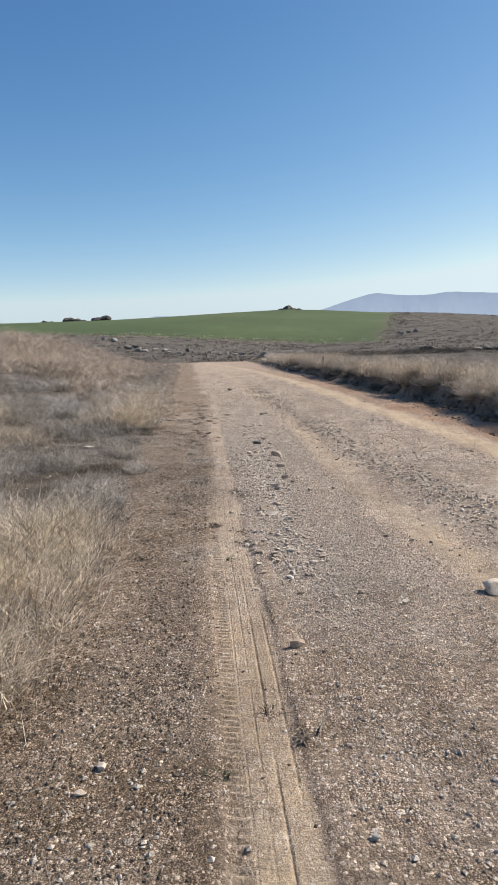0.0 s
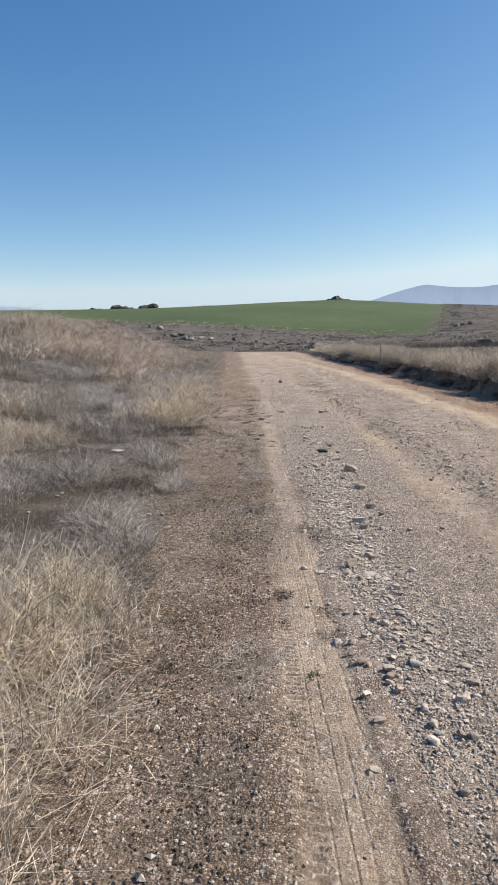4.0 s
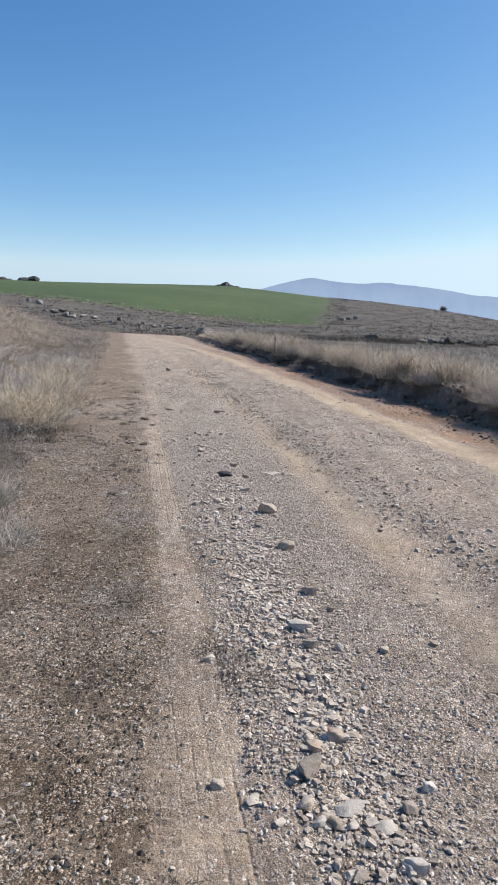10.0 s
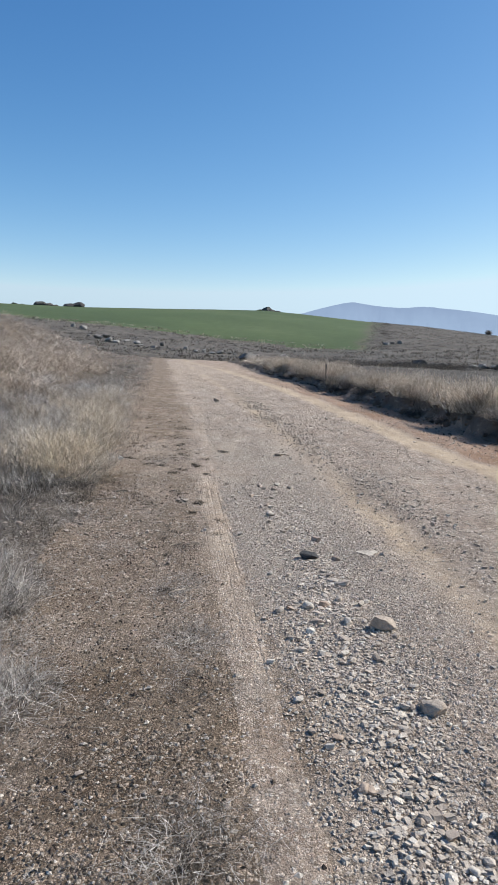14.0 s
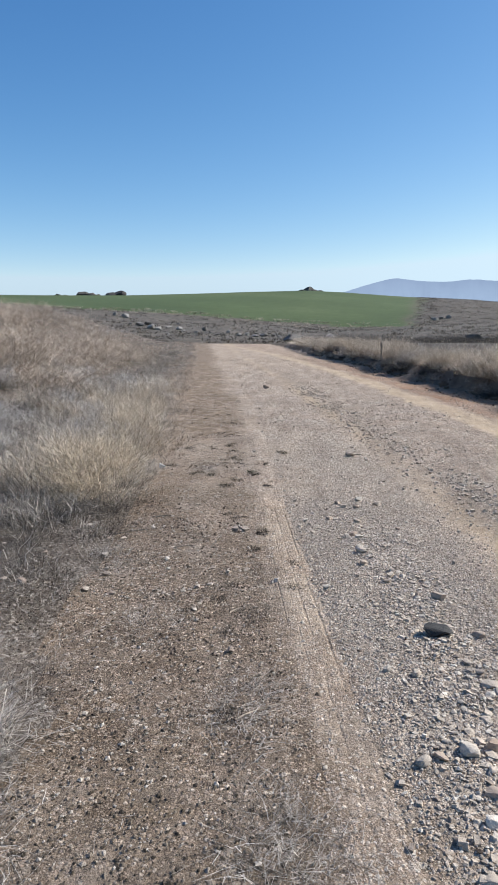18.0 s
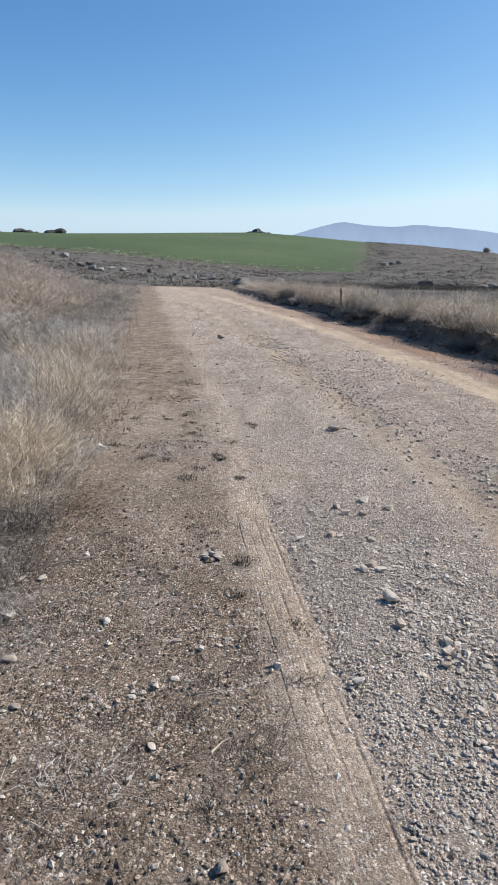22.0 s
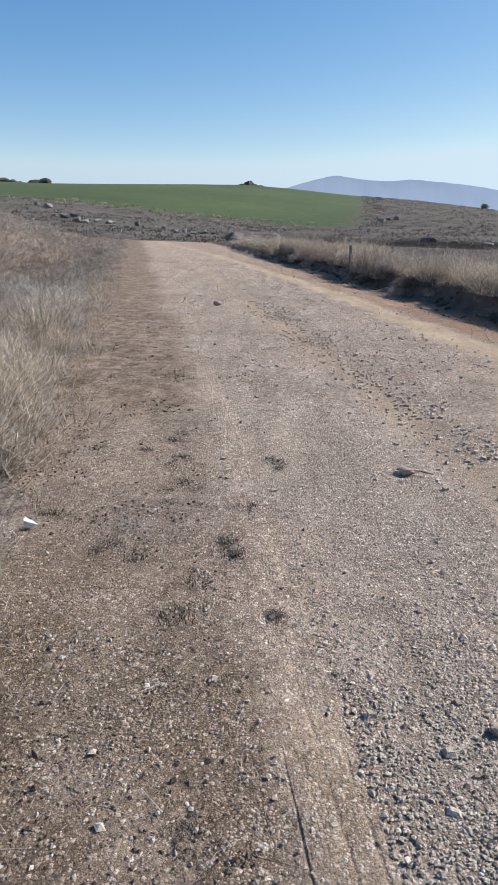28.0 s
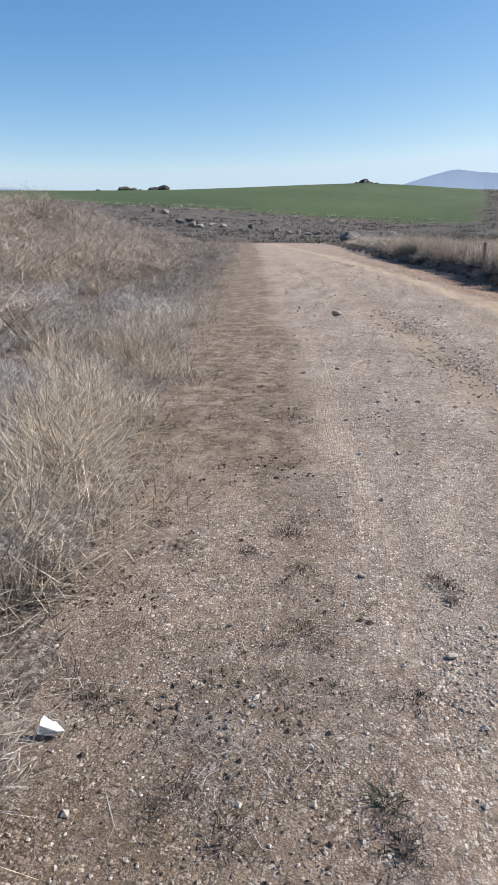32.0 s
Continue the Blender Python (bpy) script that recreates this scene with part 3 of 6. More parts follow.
def build_land():
    """One sheet from underfoot to the horizon, cut along the road's and the field's edges."""
    inner = np.arange(-38, 40.01, 0.3)
    step = np.concatenate([np.arange(41, 60, 1.5), np.arange(62, 298, 6.0), np.arange(300, 321, 1.5)])
    ang = np.radians(np.concatenate([inner, step]))
    rad = [0.4]
    while rad[-1] < 4700:
        r = rad[-1]
        rad.append(r + (0.25 if r < 4.5 else 0.075 if r < 20.5 else 0.075 * 1.035 ** min((r - 20.5) / 0.35, 60) if r < 46 else r * 0.016 if r < 330 else r * 0.12))
    rad = np.array(rad)
    a, r = np.meshgrid(ang, rad)
    x, y = CENTRE[0] + r * np.sin(a), CENTRE[1] + r * np.cos(a)
    x, y = x.ravel(), y.ravel()
    z = sheet_height(x, y)
    nr, na = a.shape
    i, j = np.meshgrid(np.arange(nr - 1), np.arange(na), indexing="ij")
    j2 = (j + 1) % na
    f = np.stack([i * na + j, (i + 1) * na + j, (i + 1) * na + j2, i * na + j2], -1).reshape(-1, 4)
    f = f[:, ::-1]
    verts = np.stack([x, y, z], 1)
    rx, ry = x - REF[0], y - REF[1]
    rr, az = np.hypot(rx, ry), np.degrees(np.arctan2(rx, ry))
    vx, bx = verge_x(y), bank_x(y)
    wob = 0.14 * vnoise(x, y, 0.5, 51, 2)
    sand = np.maximum(1.05 * np.exp(-((x - wheel2_x(y) + 0.5 * wob) / 0.19) ** 2) * (0.75 + 0.28 * vnoise(x, y, 1.6, 52)), 0.72 * lane2(x + 0.4 * wob, y) * (0.85 + 0.4 * vnoise(x, y, 0.5, 65, 3)))
    sand = np.maximum(sand, 1.3 * np.exp(-((x - yellow_x(y) + 0.1 + wob) / 0.29) ** 4) * S((y - 3) / 4))
    sand = np.maximum(sand, (0.35 + 0.3 * S((y - 16) / 10)) * np.exp(-((x - tyre_x(y) + 0.4 * wob) / 0.17) ** 4) * (0.6 + 0.4 * vnoise(x, y, 1.5, 53)))
    sand = np.maximum(sand, 0.38 * S((y - 26) / 12) * (x > tyre_x(y)))
    sand = np.maximum(sand, 0.5 * S(0.3 + 1.5 * vnoise(x, y, 0.9, 64, 3)) * (1 - S((x - tyre_x(y) - 0.3) / 0.5)) * S((y - 12.8) / 2.0) * (1 - S((y - 17) / 3)))
    sand = sand * (1 - 0.8 * windrow_amount(x, y))
    soil = soil_amount(x, y)
    straw = (1 - S((x - tyre_x(y) + 0.32 + 1.6 * wob + 0.35 * S((y - 18) / 10) * vnoise(x, y, 2.2, 58, 3)) / 0.4)) * np.maximum(S((y - 14.8 + 2.5 * vnoise(x, y, 1.2, 56, 3)) / 4), 0.55 * S((y - 6) / 3) * S(0.35 + 1.6 * vnoise(x, y, 1.1, 59, 3)))
    red = 1.15 * S((x - yellow_x(y) - 0.14 + wob) / 0.2) * (1 - S((x - bx - 0.1) / 0.2)) * (0.75 + 0.25 * vnoise(x, y, 1.2, 55, 2)) * (1 - 0.6 * S((y - 30) / 20))
    db = x - bx + 0.18 * vnoise(x, y, 0.9, 11, 2)
    bank = np.exp(-((db - 0.05) / 0.30) ** 4) * (y < 66)
    gritty = np.exp(-(np.clip(vx - x, 0, None) / 0.7) ** 2) * (1 - S((y - 25) / 10))
    heath = np.maximum(S((rr - 58) / 14), S((x - bx - 1.5) / 2.5))
    limit = 8.0 + 1.5 * S((rr - 112) / 150) + 0.9 * vnoise(x, y, 16, 62, 3)
    margin = np.where(az < limit, S((az - limit + 1.1) / 1.3), 1 - S((az - limit) / 1.0)) * S((rr - 100) / 8) * (rr < 330)
    chips = np.maximum(windrow_amount(windrow_x(y) + (x - windrow_x(y)) / 1.7, y), 0.8 * strip2_amount(x, y) * (1 - S((y - 30) / 6)))
    bed = S((x - tyre_x(y) - 0.10) / 0.15) * (1 - S((x - windrow_x(y) - 0.62 + wob) / 0.35)) * S((y - 9.5) / 1.5) * (1 - S((y - 16.5) / 4)) * (0.7 + 0.4 * vnoise(x, y, 0.8, 60, 3))
    chips = np.clip(np.maximum(chips, bed), 0, 1) * (1 - np.clip(sand, 0, 1))
    at = dict(chips=chips, margin=margin, sand=np.clip(sand, 0, 1), soil=np.clip(soil, 0, 1), red=np.clip(red, 0, 1), straw=np.clip(straw, 0, 1), bank=bank, gritty=gritty, heath=heath)
    c = verts[f].mean(1)
    isroad = road_mask(c[:, 0], c[:, 1])
    cx, cy = c[:, 0] - REF[0], c[:, 1] - REF[1]
    cr, ca = np.hypot(cx, cy), np.degrees(np.arctan2(cx, cy))
    edge = 112 + 3.5 * vnoise(c[:, 0], c[:, 1], 14, 61, 2)
    isfield = (cr > edge) & (cr < 330) & (ca < 8.0 + 1.5 * S((cr - 112) / 150) + 0.9 * vnoise(c[:, 0], c[:, 1], 16, 62, 3) + 0.4 * vnoise(c[:, 0], c[:, 1], 3.0, 63, 2)) & (ca > -75)
    for name, sel, m, keys, label in (
        ("road", isroad, ROAD, ("sand", "soil", "red", "straw", "chips"), "unpaved farm road of crushed stone with sandy wheel bands"),
        ("field", isfield & ~isroad, FIELD, ("margin",), "green field of young winter wheat on a gentle rise"),
        ("ground", ~isroad & ~isfield, GROUND, ("bank", "gritty", "heath", "margin"), "dry pasture soil with dead grass and dark heath")):
        v2, f2, a2 = compact(verts, f[sel], {k: at[k] for k in keys})
        tagged(new(name, mesh_from(name, v2, f2, m, True, a2)), label, {"road": "road", "field": "field", "ground": "ground"}[name], kind="structure")
    ring = np.arange(na)
    cap = np.concatenate([verts[ring], [[*CENTRE, zat(*CENTRE)]]])
    f3 = np.stack([ring, (ring + 1) % na, np.full(na, na)], 1)[:, ::-1]
    tagged(new("ground", mesh_from("ground", cap, f3, ROAD, True)), "crushed stone underfoot at the start of the road", "ground", kind="structure")


build_land()


def build_tyre_track():
    """The print of a tyre: a sunken sandy band with long tread ribs and a row of shoulder lugs."""
    ys = np.concatenate([np.arange(2.6, 8.0, 0.0065), np.arange(8.0, 11.3, 0.03), np.arange(11.3, 13.9, 0.0065), np.arange(13.9, 26, 0.045)])
    lines = ((-0.072, 0.8), (-0.022, 0.8), (0.030, 0.8), (0.098, 0.9))
    us = np.sort(np.concatenate([np.linspace(-0.31, 0.31, 47)] + [np.array((c - 0.0058, c - 0.003, c + 0.003, c + 0.0058)) for c, d in lines]))
    y, u = np.meshgrid(ys, us, indexing="ij")
    xc = tyre_x(y)
    slope = -0.14
    x = xc + u
    yy = y - u * slope
    near = deep(yy)
    clear = np.clip(0.5 + 0.9 * vnoise(0 * y + 3, y, 1.1, 71, 2) + 0.6 * near, 0.15, 1) * (1 - S((y - 20) / 5))
    clear = clear * (0.8 + 0.2 * vnoise(x, y, 0.12, 72, 2))
    prof = np.zeros_like(u)
    for c, d in lines:  # lines pressed by the edges of the tread's ribs
        prof -= d * (0.0044 + 0.0024 * near) * (np.abs(u - c) < 0.0045) * np.clip(0.6 + 0.9 * vnoise(0 * y + 40 * c, y, 0.5, 76, 3), 0, 1.1)
    lug = S((u + 0.155) / 0.01) * (1 - S((u + 0.098) / 0.01))
    bite = np.clip(0.35 + 0.65 * near + 0.8 * vnoise(0 * y + 8, y, 0.8, 75, 2), 0, 1)
    prof -= lug * 0.017 * np.clip(2.2 * near, 0, 1) * bite * S((np.sin((y + 0.3 * u) * 2 * np.pi / 0.039) - 0.05) / 0.4)  # slots of the shoulder lugs
    rag = 0.02 * vnoise(x, yy, 0.15, 74, 2)
    sunk = 1 - S((np.abs(u + 0.015 + rag) - 0.135) / 0.035)
    z = sheet_height(x, yy) + 0.034 * rut(x, yy) + 0.004 - 0.011 * near * sunk + prof * clear + 0.0015 * vnoise(x, yy, 0.05, 73, 2)
    z = z - near * 0.018 * S((np.abs(u + 0.01) + rag - 0.25) / 0.05)
    z = z - (1 - near) * (0.016 * S((-u + rag - 0.02) / 0.15) + 0.022 * S((u + rag - 0.118) / 0.03))  # farther on the edges fade out
    nr, na = y.shape
    i, j = np.meshgrid(np.arange(nr - 1), np.arange(na - 1), indexing="ij")
    f = np.stack([i * na + j, i * na + j + 1, (i + 1) * na + j + 1, (i + 1) * na + j], -1).reshape(-1, 4)
    inside = 1 - S((np.abs(u + 0.01 + rag) - 0.11) / 0.05)
    sand = np.clip((0.06 + 0.95 * clear * (0.45 + 0.55 * near)) * (0.1 + 0.9 * inside), 0, 1.2).ravel()
    zero = np.zeros_like(sand)
    soil = (soil_amount(x, yy) * (1 - 0.85 * inside)).ravel()
    me = mesh_from("tyre_track", np.stack([x.ravel(), yy.ravel(), z.ravel()], 1), f, ROAD, True, dict(sand=sand, soil=soil, red=zero, straw=zero, chips=zero))
    tagged(new("tyre_track", me), "sandy tyre print with tread ribs pressed into the road", "tyre track", kind="structure")


build_tyre_track()


# ------------------------------------------------------------------ loose stone


def ico(level):
    bm = bmesh.new()
    bmesh.ops.create_icosphere(bm, subdivisions=level, radius=1.0)
    v = np.array([p.co[:] for p in bm.verts])
    f = np.array([[q.index for q in p.verts] for p in bm.faces])
    bm.free()
    return v, f


RING = [(math.cos(a), math.sin(a), -0.35) for a in (0.3, 1.5, 2.8, 4.0, 5.3)]
GRAIN_V = np.array(RING + [(0.1, -0.1, 1.0)])
GRAIN_F = np.array([(k, (k + 1) % 5, 5) for k in range(5)])
OCTA_V = np.array([(1, 0, 0), (-1, 0, 0), (0, 1, 0), (0, -1, 0), (0, 0, 1), (0, 0, -1)], float)
OCTA_F = np.array([(0, 2, 4), (2, 1, 4), (1, 3, 4), (3, 0, 4), (2, 0, 5), (1, 2, 5), (3, 1, 5), (0, 3, 5)])


CUBE_V = np.array([(a, b, c) for a in (-1, 1) for b in (-1, 1) for c in (-1, 1)], float) * 0.72
CUBE_V[:, :2] *= np.where(CUBE_V[:, 2:] > 0, 0.8, 1.0)
CUBE_F = np.array([(0, 1, 3), (0, 3, 2), (4, 6, 7), (4, 7, 5), (0, 4, 5), (0, 5, 1), (2, 3, 7), (2, 7, 6), (0, 2, 6), (0, 6, 4), (1, 5, 7), (1, 7, 3)])


def scatter_stones(name, x, y, size, material, base_v, base_f, label, flat=0.6, sink=0.3, rough=0.28, smooth=False):
    """Many small stones as one mesh: each one a jittered, squashed, turned copy of the base form."""
    n = len(x)
    k = len(base_v)
    jit = 1 + rough * (rng.random((n, k)) * 2 - 1)
    s = np.stack([size * (0.75 + 0.5 * rng.random(n)), size * (0.6 + 0.4 * rng.random(n)), size * flat * (0.6 + 0.6 * rng.random(n))], 1) * 0.5
    p = base_v[None] * jit[:, :, None] * s[:, None, :]
    a = rng.random(n) * 2 * np.pi
    t = (rng.random(n) - 0.5) * 0.8
    ct, st = np.cos(t)[:, None], np.sin(t)[:, None]
    px, pz = p[..., 0] * ct - p[..., 2] * st, p[..., 0] * st + p[..., 2] * ct
    ca, sa = np.cos(a)[:, None], np.sin(a)[:, None]
    z = height(x, y)
    out = np.stack([x[:, None] + px * ca - p[..., 1] * sa, y[:, None] + px * sa + p[..., 1] * ca, (z + s[:, 2] * (1 - 2 * sink))[:, None] + pz], -1)
    f = base_f[None] + (np.arange(n) * k)[:, None, None]
    ob = new(name, mesh_from(name, out.reshape(-1, 3), f.reshape(-1, 3), material, smooth))
    return tagged(ob, label, "gravel", kind="stuff")


def spread(n, y0, y1, x_lo, x_hi, weight):
    """Random places between two lines, kept by weight(x, y) in 0..1."""
    y = y0 + (y1 - y0) * rng.random(n)
    lo, hi = x_lo(y), x_hi(y)
    x = lo + (hi - lo) * rng.random(n)
    keep = rng.random(n) < weight(x, y)
    return x[keep], y[keep]


def crumbs_weight(x, y):
    w = 0.68 - 0.2 * (x > tyre_x(y) + 0.2) - 0.5 * np.exp(-((x - tyre_x(y)) / 0.15) ** 4) - 0.42 * np.exp(-((x - wheel2_x(y)) / 0.22) ** 2)
    w = w - 0.6 * deep(y) * np.exp(-((x - tyre_x(y) + 0.015) / 0.16) ** 6)
    w = w - 0.08 + 0.5 * vnoise(x, y, 0.5, 81, 3) + 0.3 * vnoise(x, y, 1.6, 87, 2) + 0.4 * windrow_amount(x, y)
    return np.clip(w, 0.02, 1)


def thinning(y, a, b):
    return 1 - S((y - a) / (b - a))


IV1, IF1 = ico(1)
x, y = spread(245000, 3.0, 22, lambda y: verge_x(y) - 0.5, lambda y: windrow_x(y) + 0.9, lambda x, y: (1 - 0.9 * lane2(x, y)) * crumbs_weight(x, y) * thinning(y, 13, 22))
left = (rng.random(len(x)) < 1 - 0.6 * S((y - 11) / 4)) & (x < tyre_x(y) - 0.10 + 0.1 * vnoise(x, y, 0.4, 85, 2))
for sel, m, lab in ((left, CRUMB, "dark crumbs of earth and stone on the shoulder"), (~left, PEBBLE, "fine pinkish grey crushed stone strewn over the road")):
    scatter_stones("gravel", x[sel], y[sel], (0.006 + 0.014 * rng.random(sel.sum()) ** 2.2) * (1 - 0.3 * S((y[sel] - 12.8) / 1.5)), m, GRAIN_V, GRAIN_F, lab, 0.46, 0.3, 0.3)
x, y = spread(60000, 5.0, 30, lambda y: windrow_x(y) + 0.6, lambda y: bank_x(y) - 0.2, lambda x, y: (1 - 0.9 * lane2(x, y)) * thinning(y, 12, 30) * np.clip(0.28 + 0.6 * strip2_amount(x, y) + 0.35 * vnoise(x, y, 0.6, 82, 2) - 0.5 * np.exp(-((x - yellow_x(y)) / 0.4) ** 2) - 0.25 * np.exp(-((x - wheel2_x(y)) / 0.25) ** 2), 0.02, 1))
scatter_stones("gravel", x, y, 0.009 + 0.018 * rng.random(len(x)) ** 3, PEBBLE, OCTA_V, OCTA_F, "scattered grey gravel on the far half of the road", 0.65, 0.36, 0.35, True)
x, y = spread(30000, 4, 26, lambda y: strip2_x(y) - 0.7, lambda y: strip2_x(y) + 0.7, lambda x, y: np.clip(strip2_amount(x, y) * 0.85, 0, 1))
scatter_stones("gravel", x, y, 0.011 + 0.036 * rng.random(len(x)) ** 3, GRAVEL, CUBE_V, CUBE_F, "coarse loose gravel along the middle of the road", 0.55, 0.25, 0.42)
x, y = spread(60000, 4.2, 18, lambda y: windrow_x(y) - 1.0, lambda y: windrow_x(y) + 0.9, lambda x, y: np.clip(windrow_amount(windrow_x(y) + (x - windrow_x(y)) / 2.1, y) * (0.8 + 0.5 * vnoise(x, y, 0.3, 86, 2)), 0, 1))
scatter_stones("gravel_windrow", x, y, 0.007 + 0.012 * rng.random(len(x)) ** 2, GRAVEL, OCTA_V, OCTA_F, "fine pale limestone chips spread round the gravel line", 0.5, 0.36, 0.4)
# heaped line of pale crushed limestone: much fine stuff, coarse pieces along its spine
x, y = spread(95000, 4.4, 17.5, lambda y: windrow_x(y) - 0.75, lambda y: windrow_x(y) + 0.75, lambda x, y: np.clip(windrow_amount(x, y) * (0.75 + 0.5 * vnoise(x, y, 0.25, 84, 2)), 0, 1))
size = 0.007 + 0.018 * rng.random(len(x)) ** 1.8 + 0.034 * rng.random(len(x)) ** 6 * windrow_amount(x, y)
size = size * (1 - 0.22 * S((y - 10.3) / 1.6)) * (0.62 + 0.38 * S((y - 5.6) / 1.4))
coarse = size > 0.017
scatter_stones("gravel_windrow", x[~coarse], y[~coarse], size[~coarse], GRAVEL, OCTA_V, OCTA_F, "fine limestone gravel filling the heaped line", 0.48, 0.36, 0.4, True)
blunt = rng.random(len(x)) < 0.5
for sel, bv, bf, lab in ((coarse & blunt, IV1, IF1, "blunt pale limestone gravel heaped in a long line"), (coarse & ~blunt, CUBE_V, CUBE_F, "angular pale limestone gravel heaped in a long line")):
    scatter_stones("gravel_windrow", x[sel], y[sel], size[sel], GRAVEL, bv, bf, lab, 0.45, 0.36, 0.36)
# farther on the line spreads into a wide bed of pale chips
x, y = spread(60000, 10.0, 18.5, lambda y: tyre_x(y) + 0.12, lambda y: windrow_x(y) + 0.95, lambda x, y: (1 - 0.9 * lane2(x, y)) * np.clip(0.55 + 0.6 * vnoise(x, y, 0.7, 118, 3) + 0.5 * windrow_amount(x, y), 0, 1) * S((y - 10) / 1.2) * (1 - S((y - 15) / 3.5)))
scatter_stones("gravel_chips", x, y, 0.007 + 0.013 * rng.random(len(x)) ** 2.5, GRAVEL, GRAIN_V, GRAIN_F, "wide bed of fine pale limestone chips", 0.42, 0.3, 0.3)
# single stones strewn over the farther road
x, y = spread(14000, 10.0, 42, lambda y: tyre_x(y) + 0.1, lambda y: bank_x(y) - 0.5, lambda x, y: (1 - 0.9 * lane2(x, y)) * np.clip(0.22 + 0.5 * strip2_amount(x, y) + 0.5 * vnoise(x, y, 1.1, 119, 3) - 0.35 * np.exp(-((x - wheel2_x(y)) / 0.25) ** 2) - 0.4 * np.exp(-((x - yellow_x(y)) / 0.4) ** 2), 0.02, 1))
scatter_stones("gravel", x, y, 0.014 + 0.034 * rng.random(len(x)) ** 2.6, GRAVEL, CUBE_V, CUBE_F, "single stones strewn over the road", 0.55, 0.25, 0.4)
# clods of dark earth, in clusters on the trodden shoulder
x, y = spread(26000, 3.0, 19, lambda y: verge_x(y) - 0.4, lambda y: tyre_x(y) + 0.5, lambda x, y: (1 - 0.15 * S((y - 13) / 2)) * np.clip(1.5 * vnoise(x, y, 0.55, 88, 3) + 0.5 * vnoise(x, y, 2.0, 89) - 0.05 - 0.9 * np.exp(-((x - tyre_x(y)) / 0.17) ** 4) - 0.35 * (x > tyre_x(y)), 0.02, 1))
scatter_stones("earth_clods", x, y, 0.007 + 0.020 * rng.random(len(x)) ** 3, EARTH, OCTA_V, OCTA_F, "dark clods of crumbled earth on the shoulder", 0.7, 0.33, 0.4)
# thin litter of pale chips everywhere
x, y = spread(11000, 3.2, 24, lambda y: verge_x(y) - 0.4, lambda y: windrow_x(y) + 1.6, lambda x, y: np.clip(0.35 + 0.4 * vnoise(x, y, 0.8, 83, 2), 0.05, 1))
scatter_stones("gravel_chips", x, y, 0.012 + 0.022 * rng.random(len(x)) ** 3, STONE_PALE, OCTA_V, OCTA_F, "scattered pale limestone chips", 0.6, 0.3, 0.22)


# stones that one could pick up: a few forms, each stone an object of its own
def stone_form(seed, flat, chip):
    """A broken stone: a ball cut by random planes until hardly any roundness is left."""
    r = np.random.default_rng(seed)
    v, f = ico(3)
    for _ in range(chip + 7):
        d = r.normal(size=3)
        d /= np.linalg.norm(d)
        cut = 0.42 + 0.32 * r.random()
        over = np.clip(v @ d - cut, 0, None)
        v = v - over[:, None] * d
    v = v * (1 + 0.035 * np.sin(v[:, [0]] * 9 + seed) * np.cos(v[:, [1]] * 11 + seed)) + 0.006 * r.normal(size=v.shape)
    v = v / np.abs(v).max(0)
    v[:, 2] *= flat * 0.85
    v[:, 1] *= 0.6 + 0.3 * r.random()
    return v * 0.5, f


FORMS = [stone_form(s, fl, ch) for s, fl, ch in ((1, 0.62, 9), (2, 0.5, 11), (3, 0.7, 8), (4, 0.42, 12), (5, 0.55, 10), (6, 0.3, 13), (7, 0.24, 12), (8, 0.66, 7), (9, 0.13, 14))]
STONE_MESHES = {}


def stone(x, y, size, form, material, label, group, turn=None, sink=0.3, category="stone", name="loose_stone"):
    key = (form, material.name)
    if key not in STONE_MESHES:
        v, f = FORMS[form]
        STONE_MESHES[key] = mesh_from("stone", v, f, material, True)
        STONE_MESHES[key].set_sharp_from_angle(angle=radians(38))
    ob = new(name, STONE_MESHES[key])
    zmin = FORMS[form][0][:, 2].min()
    ob.matrix_world = Matrix.LocRotScale((x, y, zat(x, y) - size * zmin * (1 - 2 * sink)), Euler((random.uniform(-0.15, 0.15), random.uniform(-0.15, 0.15), random.uniform(0, 6.28) if turn is None else turn)), (size, size, size))
    return tagged(ob, label, category, group)


G1 = "stones along the gravel line"
# the nearer stretch of the gravel line
for i, (x, y, s) in enumerate([(1.09, 8.96, 0.10), (1.01, 9.67, 0.117), (1.0, 8.55, 0.115), (1.03, 8.38, 0.075), (0.90, 7.39, 0.064), (1.29, 7.47, 0.05), (0.95, 7.66, 0.07), (0.93, 7.54, 0.10), (1.16, 7.15, 0.071), (1.04, 7.72, 0.071), (1.35, 8.36, 0.058), (1.18, 6.27, 0.061), (1.33, 5.78, 0.053), (1.33, 6.02, 0.061), (0.80, 6.93, 0.042)]):
    stone(x, y, s * 1.05, (0, 2, 4, 7)[i % 4], (STONE_TAN, GRAVEL, STONE_PALE)[i % 3], "angular limestone lump in the loose gravel line", G1)
stone(1.02, 7.37, 0.115, 5, STONE_PALE, "flat pale limestone slab in the gravel line", G1, 0.3)
stone(1.10, 7.29, 0.085, 6, STONE_PALE, "flat grey limestone flake beside a larger slab", G1, -0.3)
stone(0.74, 7.41, 0.068, 5, STONE_PALE, "small pale flat stone on the road", G1, 1.0)
